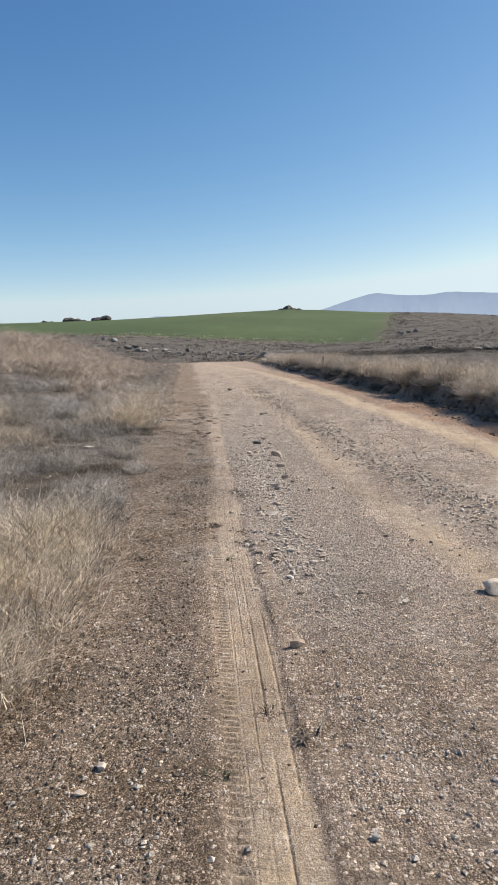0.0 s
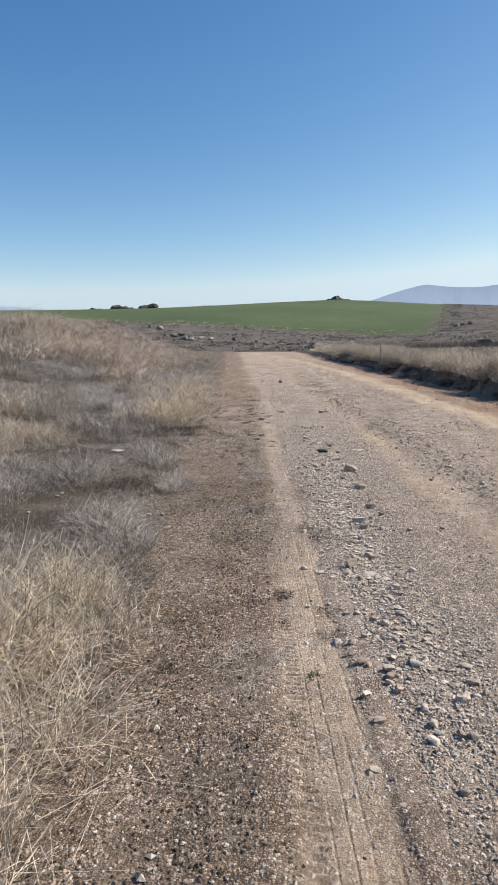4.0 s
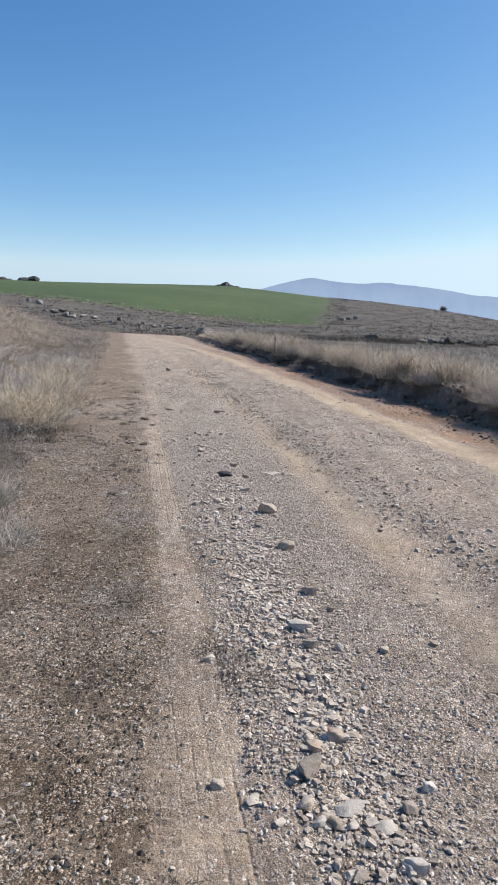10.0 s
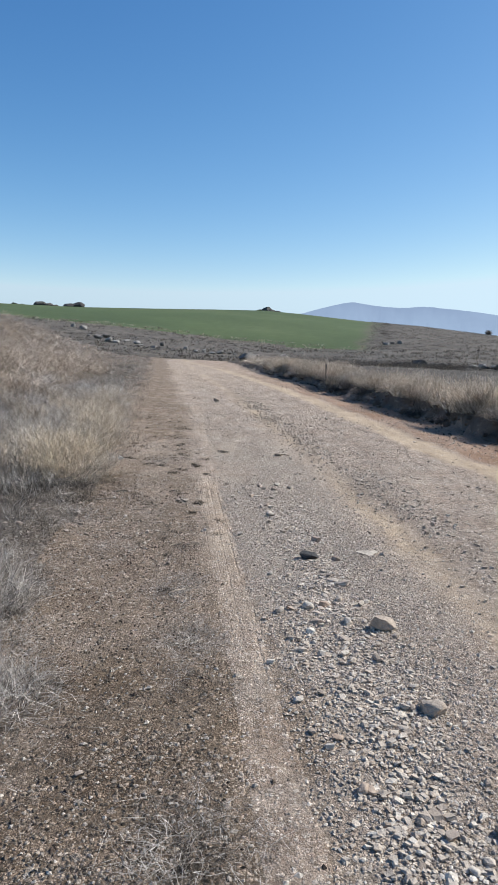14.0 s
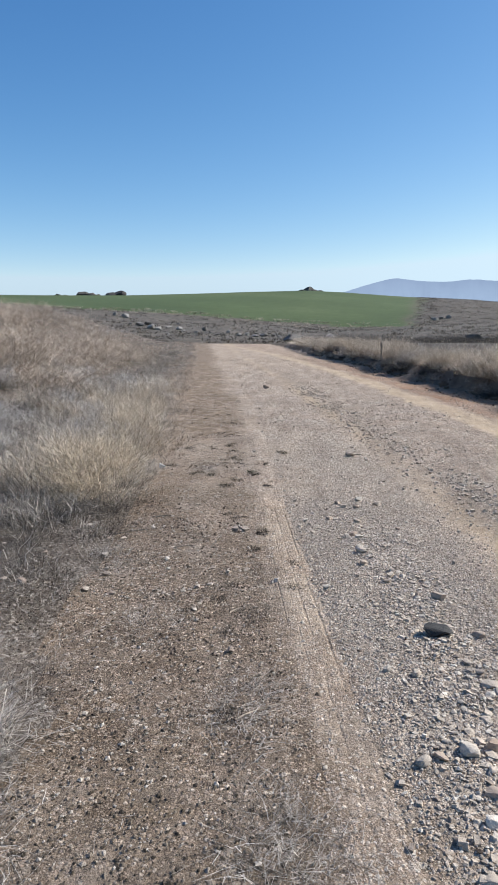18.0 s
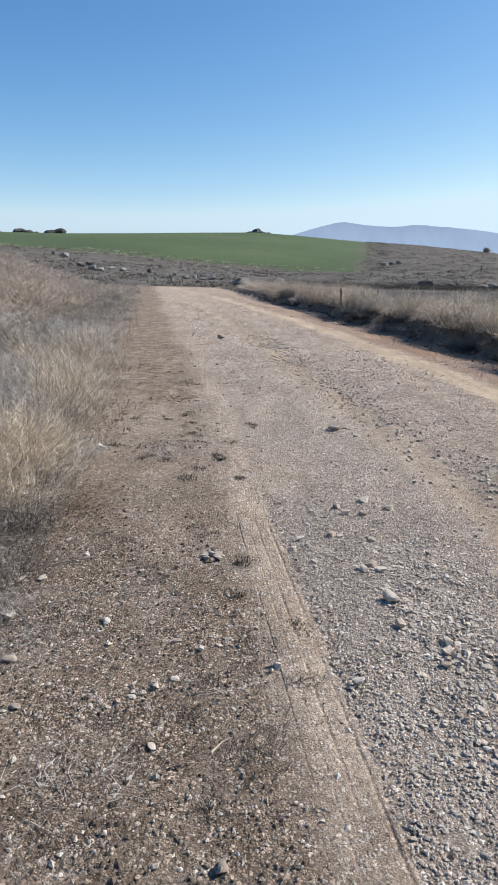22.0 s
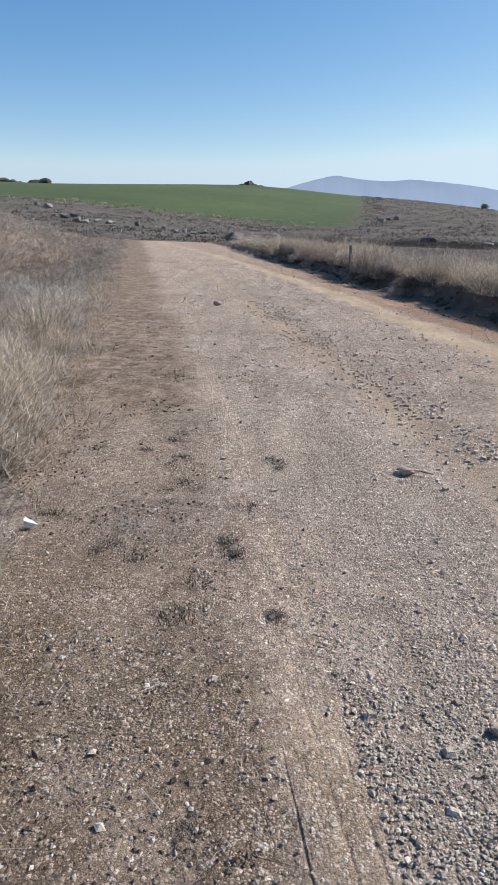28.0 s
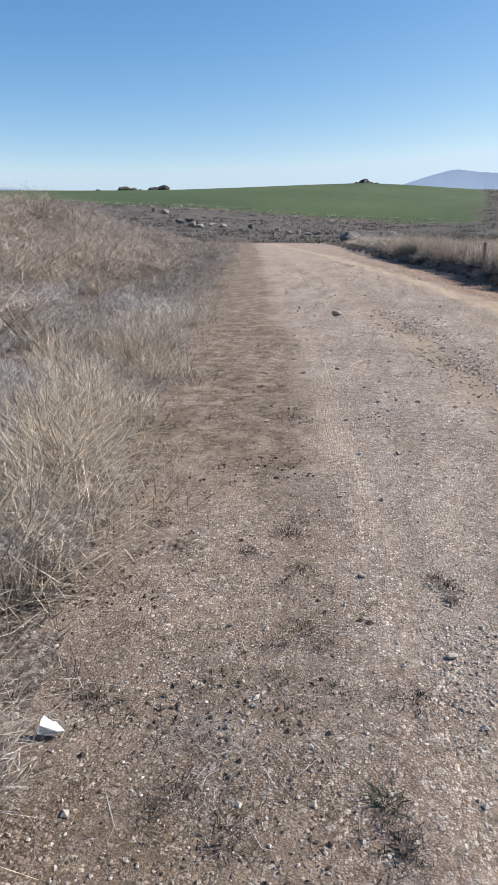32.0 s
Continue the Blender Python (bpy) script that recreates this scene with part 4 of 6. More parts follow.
# the middle stretch
for i, (x, y, s) in enumerate([(0.56, 10.71, 0.082), (0.65, 10.74, 0.095), (0.81, 11.09, 0.095), (0.74, 11.14, 0.084), (0.70, 12.0, 0.09), (0.40, 10.64, 0.06), (0.46, 11.21, 0.06), (0.60, 10.5, 0.07), (0.72, 10.3, 0.075), (0.86, 10.1, 0.065), (0.8, 11.6, 0.07), (0.5, 12.4, 0.065)]):
    stone(x, y, s, (2, 0, 4, 3, 7)[i % 5], (GRAVEL, STONE_TAN, GRAVEL)[i % 3], "angular grey and tan stone in the gravel line", G1)
stone(0.935, 10.47, 0.165, 0, GRAVEL, "fist-sized tan boulder standing on the gravel", G1, 0.4, 0.12)
stone(0.61, 11.58, 0.16, 3, STONE_DARK, "dark slaty stone lying on the gravel", G1, 0.1, 0.1)
stone(1.06, 11.79, 0.17, 8, STONE_PALE, "thin white flat stone lying on the road", G1, 0.15, 0.05)
# the last stretch
for i, (x, y, s) in enumerate([(0.34, 12.76, 0.096), (0.31, 13.12, 0.079), (0.27, 13.07, 0.07), (0.35, 13.06, 0.07), (0.34, 12.53, 0.067), (0.16, 13.52, 0.064), (0.56, 13.94, 0.083), (0.42, 14.07, 0.085), (0.28, 13.85, 0.068), (0.37, 13.84, 0.061), (0.36, 13.43, 0.06), (0.20, 13.50, 0.05), (0.44, 16.1, 0.11)]):
    stone(x, y, s, (7, 2, 0, 4)[i % 4], (GRAVEL, STONE_TAN, GRAVEL, STONE_PALE)[i % 4], "rounded grey stone among the thinning gravel", G1)
stone(0.11, 12.14, 0.052, 7, STONE_PALE, "small white pebble on the road", G1)
G2 = "stones on the road shoulder"
for i, (x, y, s) in enumerate([(0.53, 3.83, 0.059), (0.50, 3.70, 0.052), (1.46, 3.51, 0.035), (-0.69, 12.53, 0.044), (-0.88, 12.53, 0.054), (-0.57, 12.39, 0.042), (-0.47, 12.33, 0.037), (-0.68, 12.03, 0.041), (-0.55, 12.14, 0.042), (-0.57, 11.78, 0.043), (-1.29, 12.54, 0.066), (-0.82, 13.01, 0.049), (-1.13, 13.18, 0.042), (-0.72, 13.0, 0.035), (-0.66, 16.27, 0.04), (-1.37, 18.51, 0.07), (-0.70, 8.61, 0.08)]):
    stone(x, y, s, (1, 3, 7, 5)[i % 4], (STONE_PALE, GRAVEL)[i % 2], "small pale stone on the gritty shoulder", G2)
stone(1.22, 4.78, 0.09, 0, STONE_TAN, "tan stone beside the tyre print", G2, 0.5, 0.15)
stone(2.40, 5.54, 0.17, 2, GRAVEL, "large pale stone on the open road", G2, 0.2, 0.15)
stone(0.70, 11.34, 0.05, 4, GRAVEL, "grey stone on the gravel", G2)
stone(-1.12, 24.7, 0.19, 0, STONE_TAN, "lone tan stone on the far road", G2, 0.1, 0.1)
stone(-1.87, 11.24, 0.20, 5, STONE_PALE, "flat pale stone among the roadside weeds", G2, 0.2, 0.2)
# earth and stones fallen from the cut bank
x, y = spread(5000, 6, 45, lambda y: bank_x(y) - 0.75, lambda y: bank_x(y) + 0.12, lambda x, y: np.clip(0.35 + 0.6 * vnoise(x, y, 0.8, 107, 2), 0, 1))
scatter_stones("bank_rubble", x, y, 0.015 + 0.06 * rng.random(len(x)) ** 4, CRUMB, IV1, IF1, "earth clods and stones fallen from the cut bank", 0.6, 0.35, 0.3)
x, y = spread(2600, 8, 48, lambda y: bank_x(y) - 0.22, lambda y: bank_x(y) + 0.30, lambda x, y: np.clip(0.45 + 0.7 * vnoise(x, y, 0.7, 124, 2), 0, 1))
scatter_stones("bank_clods", x, y, 0.03 + 0.13 * rng.random(len(x)) ** 2.5, CLODS, IV1, IF1, "brown earth clods breaking out of the cut bank", 0.75, 0.2, 0.34)
px, py = spread(500, 17, 52, lambda y: tyre_x(y) - 0.3, lambda y: bank_x(y) - 0.9, lambda x, y: 0.3 + 0.5 * vnoise(x, y, 2.5, 117, 2))
for x, y in zip(px[:45], py[:45]):
    stone(x, y, random.uniform(0.03, 0.07), random.choice((0, 1, 2, 4, 7, 3)), random.choice((GRAVEL, STONE_TAN, STONE_PALE)), "loose stone lying on the road", "loose stones on the road", sink=0.2)
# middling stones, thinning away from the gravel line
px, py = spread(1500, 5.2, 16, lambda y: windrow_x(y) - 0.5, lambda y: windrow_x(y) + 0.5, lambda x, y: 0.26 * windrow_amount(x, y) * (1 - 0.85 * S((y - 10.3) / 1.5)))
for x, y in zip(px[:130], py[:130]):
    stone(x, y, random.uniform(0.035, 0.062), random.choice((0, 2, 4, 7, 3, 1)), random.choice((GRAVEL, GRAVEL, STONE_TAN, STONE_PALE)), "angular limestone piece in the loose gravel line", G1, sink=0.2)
px, py = spread(400, 6, 24, lambda y: verge_x(y), lambda y: strip2_x(y) + 0.9, lambda x, y: 0.2 + 0 * x)
for x, y in zip(px[:70], py[:70]):
    stone(x, y, random.uniform(0.022, 0.05), random.choice((0, 1, 2, 4, 7)), random.choice((GRAVEL, STONE_TAN, PEBBLE)), "loose stone lying on the road", "loose stones on the road", sink=0.2)


# ------------------------------------------------------------------ dry grass and scrub
def blades(n, rad, tall, lean, width, curl, seed, branch=0.0, segs=3):
    """Thin bent stems rising from a patch: vertices and triangles."""
    r = np.random.default_rng(seed)
    a = r.random(n) * 2 * np.pi
    d = rad * np.sqrt(r.random(n))
    bx, by = d * np.cos(a), d * np.sin(a)
    h = tall * (0.45 + 0.55 * r.random(n)) * (1 - 0.35 * (d / rad) ** 2)
    out = a + r.normal(size=n) * 0.9
    ln = lean * (0.25 + r.random(n)) * (0.4 + d / rad)
    side = r.random(n) * 2 * np.pi
    vs, fs = [], []
    t = np.linspace(0, 1, segs + 1)
    kx, ky = r.normal(size=(2, n, segs + 1)) * curl * tall * 0.12
    for k in range(segs + 1):
        u = t[k]
        x = bx + h * ln * u ** 1.6 * np.cos(out) + kx[:, k] * (u > 0)
        y = by + h * ln * u ** 1.6 * np.sin(out) + ky[:, k] * (u > 0)
        z = h * u * (1 - 0.35 * np.clip(ln, 0, 1.6) * u) - 0.03 * (u == 0)
        w = width * (1 - 0.75 * u) * (0.6 + 0.8 * r.random(n)) * 0.5
        vs.append(np.stack([x - w * np.cos(side), y - w * np.sin(side), z], 1))
        vs.append(np.stack([x + w * np.cos(side), y + w * np.sin(side), z], 1))
    v = np.stack(vs, 1)
    m = 2 * (segs + 1)
    q = []
    for k in range(segs):
        q += [(2 * k, 2 * k + 1, 2 * k + 3), (2 * k, 2 * k + 3, 2 * k + 2)]
    f = np.array(q)[None] + (np.arange(n) * m)[:, None, None]
    return v.reshape(-1, 3), f.reshape(-1, 3)


def joined(parts):
    vs, fs, o = [], [], 0
    for v, f in parts:
        vs.append(v)
        fs.append(f + o)
        o += len(v)
    return np.concatenate(vs), np.concatenate(fs)


def growth(name, material, tall, low, under="basal_tuft"):
    """The two meshes of a plant: its standing stems, and the low growth round their foot."""
    return mesh_from(name, *tall, material, False), mesh_from(under, *low, material, False)


def tuft(seed):
    return blades(270, 0.22, 0.56, 0.75, 0.005, 0.9, seed), blades(170, 0.32, 0.34, 1.4, 0.0046, 1.5, seed + 50)


def scrub(seed):
    return blades(190, 0.28, 0.42, 0.9, 0.0050, 1.3, seed, segs=3), blades(120, 0.36, 0.26, 1.6, 0.0044, 1.8, seed + 60, segs=3)


TUFT = [growth("dry_grass", STRAW, *tuft(s)) for s in range(5)]
TUFT_G = [growth("grey_grass", GREYSTEM, *tuft(s + 20)) for s in range(4)]
SCRUB = [growth("scrub", GREYSTEM, *scrub(s + 40), "undergrowth") for s in range(5)]


def billow(seed):
    return blades(170, 0.34, 0.46, 0.8, 0.0065, 2.2, seed, segs=3), blades(90, 0.42, 0.30, 1.3, 0.006, 2.2, seed + 60, segs=3)


SCRUB_R = [growth("russet_scrub", RUSSET, *billow(s + 70), "undergrowth") for s in range(4)]
SCRUB_D = [growth("dark_scrub", THICKET, *billow(s + 170), "undergrowth") for s in range(3)]
SCRUB_B = [growth("buff_scrub", STRAW, *billow(s + 180), "undergrowth") for s in range(4)]


def plant(name, me, x, y, s, label, category, group, tall=1.0):
    me, low = me if isinstance(me, tuple) else (me, None)
    ob = new(name, None if low else me)
    if low:
        for key, data in (("stem_tuft" if "grass" in name else "twig_crown", me), (low.name.split(".")[0], low)):
            piece = new(key, data)
            piece.parent = ob
            tagged(piece)
    ob.matrix_world = Matrix.LocRotScale((x, y, zat(x, y) - 0.01), Euler((random.uniform(-0.12, 0.12), random.uniform(-0.12, 0.12), random.uniform(0, 6.28))), (s, s, s * tall))
    return tagged(ob, label, category, group)


TALL = [growth("tall_grass", STRAW, blades(300, 0.24, 0.62, 0.45, 0.0075, 0.8, s, segs=3), blades(120, 0.30, 0.30, 1.2, 0.006, 1.2, s + 5, segs=3)) for s in (441, 442, 443)]
FOUNTAIN = [growth("fountain_grass", GOLD, blades(420, 0.13, 0.66, 0.95, 0.0052, 0.8, s, segs=5), blades(200, 0.20, 0.34, 1.5, 0.0046, 1.4, s + 5, segs=3)) for s in (451, 452, 453)]
GT, GS = "dry grass tufts along the road", "grey scrub along the road"
# the pale tufts that stand out on the verge
for x, y, s in ((-0.30, 6.3, 0.9), (-0.22, 5.6, 0.95), (-0.20, 5.0, 0.95), (-0.55, 5.3, 1.1), (-0.6, 6.0, 1.1), (-0.5, 6.7, 0.85), (-0.4, 4.5, 0.9), (-0.9, 4.9, 1.0), (-1.0, 5.7, 1.1), (-0.95, 6.5, 1.0), (-1.3, 5.2, 1.1), (-1.4, 6.2, 1.1), (-0.25, 4.2, 0.8), (-0.8, 4.0, 0.9)):
    plant("dry_grass_tuft", random.choice(TUFT), x, y, s, "pale straw-coloured tuft of tall dry grass", "grass tuft", GT, 1.0)
for x, y, s in ((-1.78, 13.9, 0.85), (-1.80, 14.35, 0.95), (-2.02, 14.75, 1.0), (-2.0, 14.1, 1.1), (-2.15, 14.6, 1.15), (-2.35, 14.0, 1.0), (-2.5, 14.8, 1.1), (-2.75, 14.2, 1.0), (-2.35, 16.7, 0.9), (-2.35, 17.0, 1.0), (-2.6, 17.5, 1.1), (-2.45, 18.2, 0.9), (-3.2, 21.5, 1.15), (-3.5, 22.4, 1.2), (-3.0, 20.6, 0.9), (-3.3, 23.2, 1.0)):
    plant("dry_grass_tuft", random.choice(TUFT), x, y, s, "pale straw-coloured tuft of tall dry grass", "grass tuft", GT, 1.05)
for x, y, s in ((-1.95, 13.85, 0.85), (-1.93, 14.25, 1.0), (-1.88, 14.7, 0.95), (-2.05, 15.1, 0.85), (-2.2, 14.5, 1.05), (-2.25, 16.3, 0.8), (-2.3, 17.0, 0.9), (-2.5, 17.6, 0.95), (-0.45, 5.2, 0.85), (-0.5, 5.9, 0.9), (-0.55, 6.6, 0.8)):
    plant("fountain_grass_tuft", random.choice(FOUNTAIN), x, y, s, "dense pale tuft of dry grass arching outwards", "grass tuft", GT, 1.0)
plant("grey_grass_tuft", TUFT_G[0], -1.2, 10.6, 0.75, "small grey tuft of dead grass among stones", "grass tuft", GT)
plant("grey_grass_tuft", TUFT_G[1], -1.4, 10.9, 0.65, "small grey tuft of dead grass among stones", "grass tuft", GT)
THICK = growth("thick_scrub", GREYSTEM, blades(420, 0.24, 0.34, 0.9, 0.0045, 1.5, 401, segs=3), blades(260, 0.28, 0.22, 1.5, 0.004, 1.8, 402, segs=3), "undergrowth")
for x, y, s in ((-0.62, 7.75, 0.85), (-0.72, 9.6, 0.7), (-1.15, 10.5, 0.75), (-1.75, 14.64, 0.8), (-1.7200000000000002, 14.97, 0.7), (-1.97, 15.28, 0.6), (-2.2, 15.75, 0.9), (-2.55, 15.5, 1.1), (-2.9, 16.1, 1.2)):
    plant("thick_scrub_bush", THICK, x, y, s, "dense dark grey thorny bush beside the shoulder", "bush", GS, 1.0)
plant("grey_scrub_bush", SCRUB[0], -0.95, 8.3, 0.85, "dense grey thorny bush beside the shoulder", "bush", GS, 0.9)
plant("grey_scrub_bush", SCRUB[1], -0.85, 8.1, 0.8, "dense grey thorny bush beside the shoulder", "bush", GS, 0.9)


# dark scrub added in place of the shade inside and below the tufts
for x, y, s in ((-1.66, 13.45, 0.55), (-1.95, 13.3, 0.7), (-2.3, 13.4, 0.7), (-1.75, 14.2, 0.5), (-2.05, 15.9, 0.6), (-2.2, 16.4, 0.6), (-0.45, 7.2, 0.55), (-0.3, 5.9, 0.5), (-0.75, 6.9, 0.6), (-2.65, 13.1, 0.7)):
    plant("dark_scrub_bush", random.choice(SCRUB_D), x, y, s, "low dark dead scrub added as shade at the foot of pale grass", "bush", GS, 0.8)


def verge_places(n, y0, y1, depth, seed, bare):
    """Places left of the road's edge, thicker away from it."""
    r = np.random.default_rng(seed)
    y = y0 + (y1 - y0) * r.random(n)
    d = 0.15 + depth * r.random(n)
    x = verge_x(y) - d
    ok = r.random(n) < np.clip(0.25 + d / 1.0 + 0.5 * vnoise(x, y, 1.4, 91, 2) - bare(x, y), 0, 1)
    ok &= np.hypot(x + 1.54, y - 15.1) > 0.4
    return x[ok], y[ok]


def bare(x, y):
    """Thin patches of the verge: short thatch and stones between the tufts."""
    a = 0.6 * np.exp(-(((y - 8.4) / 1.0) ** 2)) * (x > verge_x(y) - 1.2)
    b = np.exp(-(((y - 11.5) / 1.75) ** 6)) * (x > verge_x(y) - 2.6)
    return 1.3 * np.maximum(a, b)


TWIGGY = [growth("twiggy_scrub", TWIG_PALE, blades(360, 0.30, 0.42, 0.9, 0.0058, 1.7, s, segs=4), blades(220, 0.36, 0.26, 1.5, 0.005, 2.0, s + 1, segs=3), "undergrowth") for s in (411, 421, 431)]
px, py = spread(150, 15.2, 25, lambda y: verge_x(y) - 4.2, lambda y: verge_x(y) - 0.35, lambda x, y: 0.55 + 0.8 * vnoise(x, y, 1.6, 120, 2))
for x, y in zip(px[:64], py[:64]):
    plant("twiggy_scrub_bush", random.choice(TWIGGY), x, y, random.uniform(0.7, 1.25), "bleached grey twiggy scrub beside the road", "bush", GS, 0.95)

x, y = verge_places(380, 2.5, 24, 5.0, 3, bare)
for i, (px, py) in enumerate(zip(x, y)):
    v = vnoise(np.array([px]), np.array([py]), 1.7, 92)[0]
    if v > 0.2:
        plant("dry_grass_tuft", random.choice(TUFT), px, py, random.uniform(0.75, 1.3), "straw-coloured tuft of dry grass", "grass tuft", GT)
    elif v > -0.1:
        plant("grey_grass_tuft", random.choice(TUFT_G), px, py, random.uniform(0.6, 1.0), "weathered grey tuft of dead grass", "grass tuft", GT)
    else:
        plant("grey_scrub_bush", random.choice(SCRUB), px, py, random.uniform(0.65, 1.1), "grey leafless scrub with tangled twigs", "bush", GS)


x, y = spread(330, 18, 38, lambda y: verge_x(y) - 9, lambda y: verge_x(y) - 0.6, lambda x, y: 0.55 + 0.6 * vnoise(x, y, 2.2, 109, 2))
for px, py in zip(x[:150], y[:150]):
    if verge_x(py) - px > 1.9:
        plant("russet_scrub_bush", random.choice(SCRUB_R), px, py, random.uniform(1.3, 2.4), "rounded russet leafless scrub bush on the rough bank", "bush", "russet scrub on the rough bank", 0.95)
    else:
        plant("grey_scrub_bush", random.choice(SCRUB), px, py, random.uniform(0.9, 1.5), "grey leafless scrub with tangled twigs", "bush", GS)


def cover(name, x, y, meshes_vf, size, material, label, category="dry grass", tall=1.0):
    """Growth that nobody could count, as one mesh of turned copies."""
    r = np.random.default_rng(len(x))
    z = height(x, y)
    out = []
    pick = r.integers(0, len(meshes_vf), len(x))
    for k, (v, f) in enumerate(meshes_vf):
        sel = np.nonzero(pick == k)[0]
        if not len(sel):
            continue
        a = r.random(len(sel)) * 6.283
        s = size[sel]
        c, sn = np.cos(a)[:, None], np.sin(a)[:, None]
        vx = (v[None, :, 0] * c - v[None, :, 1] * sn) * s[:, None] + x[sel][:, None]
        vy = (v[None, :, 0] * sn + v[None, :, 1] * c) * s[:, None] + y[sel][:, None]
        vz = v[None, :, 2] * s[:, None] * tall + z[sel][:, None] - 0.01
        out.append((np.stack([vx, vy, vz], -1).reshape(-1, 3), (f[None] + (np.arange(len(sel)) * len(v))[:, None, None]).reshape(-1, 3)))
    return tagged(new(name, mesh_from(name, *joined(out), material, False)), label, category, kind="stuff")


LOWS = [blades(44, 0.20, 0.22, 1.3, 0.0036, 1.4, s + 280, segs=3) for s in range(4)]
LOW = [blades(26, 0.16, 0.16, 1.2, 0.004, 0.8, s + 200, segs=2) for s in range(4)]
MIDG = [blades(26, 0.26, 0.40, 1.5, 0.0075, 1.7, s + 220, segs=2) for s in range(5)]
FARG = [blades(14, 0.34, 0.46, 1.3, 0.018, 1.4, s + 240, segs=2) for s in range(4)]
HEATHC = [blades(11, 0.5, 0.30, 1.3, 0.07, 0.9, s + 260, segs=1) for s in range(4)]

# short dead thatch on the verge and between tufts
x, y = spread(800, 3, 20, lambda y: verge_x(y) - 2.4, lambda y: verge_x(y) - 0.02, lambda x, y: np.clip(0.25 + 1.3 * vnoise(x, y, 0.6, 104, 2), 0, 1) * (1 - 0.55 * np.clip(bare(x, y), 0, 1)))
cover("low_scrub", x, y, LOWS, 0.7 + 0.6 * rng.random(len(x)), GREYSTEM, "low tangled grey stems covering the verge")
x, y = spread(500, 3, 20, lambda y: verge_x(y) - 2.2, lambda y: verge_x(y) + 0.05, lambda x, y: np.clip(0.3 + 0.9 * vnoise(x, y, 0.5, 105, 2), 0, 1))
cover("low_scrub", x, y, LOWS, 0.5 + 0.5 * rng.random(len(x)), WEED, "dark dead weeds covering the verge", tall=0.7)
x, y = spread(1700, 2.8, 26, lambda y: verge_x(y) - 4.5, lambda y: verge_x(y) + 0.12, lambda x, y: np.clip(0.5 + 0.9 * vnoise(x, y, 0.8, 93, 2), 0, 1) * (1 - 0.8 * np.clip(bare(x, y), 0, 1)))
cover("grass_thatch", x, y, LOW, 0.6 + 0.7 * rng.random(len(x)), GREYSTEM, "short dead grass thatch covering the verge")
x, y = spread(1500, 13, 60, lambda y: verge_x(y) - 0.3, lambda y: tyre_x(y) - 0.35, lambda x, y: np.clip(0.35 + 0.8 * vnoise(x, y, 0.7, 94, 2), 0, 1) * S((y - 13) / 8))
half = rng.random(len(x)) < 0.5
for sel, m, lab in ((half, RUSSET, "flattened brown straw on the road shoulder"), (~half, WEED, "dark trampled stalks on the road shoulder")):
    cover("shoulder_thatch", x[sel], y[sel], LOW, 0.35 + 0.4 * rng.random(sel.sum()), m, lab, tall=0.35)
# the rough bank on the left, farther on
x, y = spread(1250, 20, 46, lambda y: verge_x(y) - 13, lambda y: verge_x(y) - 0.15, lambda x, y: 0.8 + 0.3 * vnoise(x, y, 2.5, 95, 2))
v = vnoise(x, y, 3.0, 96, 2) + 0.28 * (verge_x(y) - x > 3.0)
for sel, m, lab in ((v > 0.1, RUSSET, "russet dead scrub covering the rough bank"), (v <= 0.1, GREYSTEM, "grey dead scrub covering the rough bank")):
    cover("rough_grass", x[sel], y[sel], MIDG, (0.5 + 0.6 * rng.random(sel.sum())) * (1 + 0.75 * vnoise(x[sel], y[sel], 1.7, 108, 2)), m, lab)
x, y = spread(500, 4, 22, lambda y: verge_x(y) - 13, lambda y: verge_x(y) - 4.6, lambda x, y: 0.9 + 0 * x)
cover("rough_grass", x, y, MIDG, 0.9 + 0.5 * rng.random(len(x)), GREYSTEM, "grey dead grass covering the rough pasture")
x, y = spread(1200, 44, 70, lambda y: verge_x(y) - 26, lambda y: verge_x(y) - 0.2, lambda x, y: 0.8 + 0 * x)
cover("rough_grass", x, y, FARG, 0.8 + 0.5 * rng.random(len(x)), RUSSET, "brown dead grass on the far verge")
x, y = spread(700, 16, 64, lambda y: verge_x(y) - 0.5, lambda y: verge_x(y) + 0.25, lambda x, y: np.clip(0.6 + 0.6 * vnoise(x, y, 1.5, 102, 2), 0, 1))
cover("rough_grass", x, y, MIDG, 0.45 + 0.5 * rng.random(len(x)), RUSSET, "brown grass fringing the road's edge")
x, y = spread(900, 8, 60, lambda y: bank_x(y) + 0.12, lambda y: bank_x(y) + 0.4, lambda x, y: np.clip(0.4 + 0.8 * vnoise(x, y, 1.1, 103, 2), 0, 1))
cover("bank_grass", x, y, MIDG, 0.25 + 0.35 * rng.random(len(x)), RUSSET, "brown grass hanging over the cut bank")
for px, py in zip(*spread(130, 10, 36, lambda y: bank_x(y) + 0.35, lambda y: bank_x(y) + 1.5, lambda x, y: 0.5 + 0.7 * vnoise(x, y, 1.5, 110, 2))):
    plant("dry_grass_tuft", random.choice(TUFT if py < 30 else TUFT_G), px, py, random.uniform(0.75, 1.45), "bleached tuft of dry grass on the cut bank", "grass tuft", "dry grass tufts on the bank", 0.95)
for px, py in zip(*spread(240, 12, 48, lambda y: bank_x(y) + 0.22, lambda y: bank_x(y) + 1.1, lambda x, y: 0.5 + 0.9 * vnoise(x, y, 1.8, 121, 2))):
    plant("tall_grass_tuft", random.choice(TALL), px, py, random.uniform(0.85, 1.5), "tall bleached grass standing on the cut bank", "grass tuft", "dry grass tufts on the bank", 1.0)
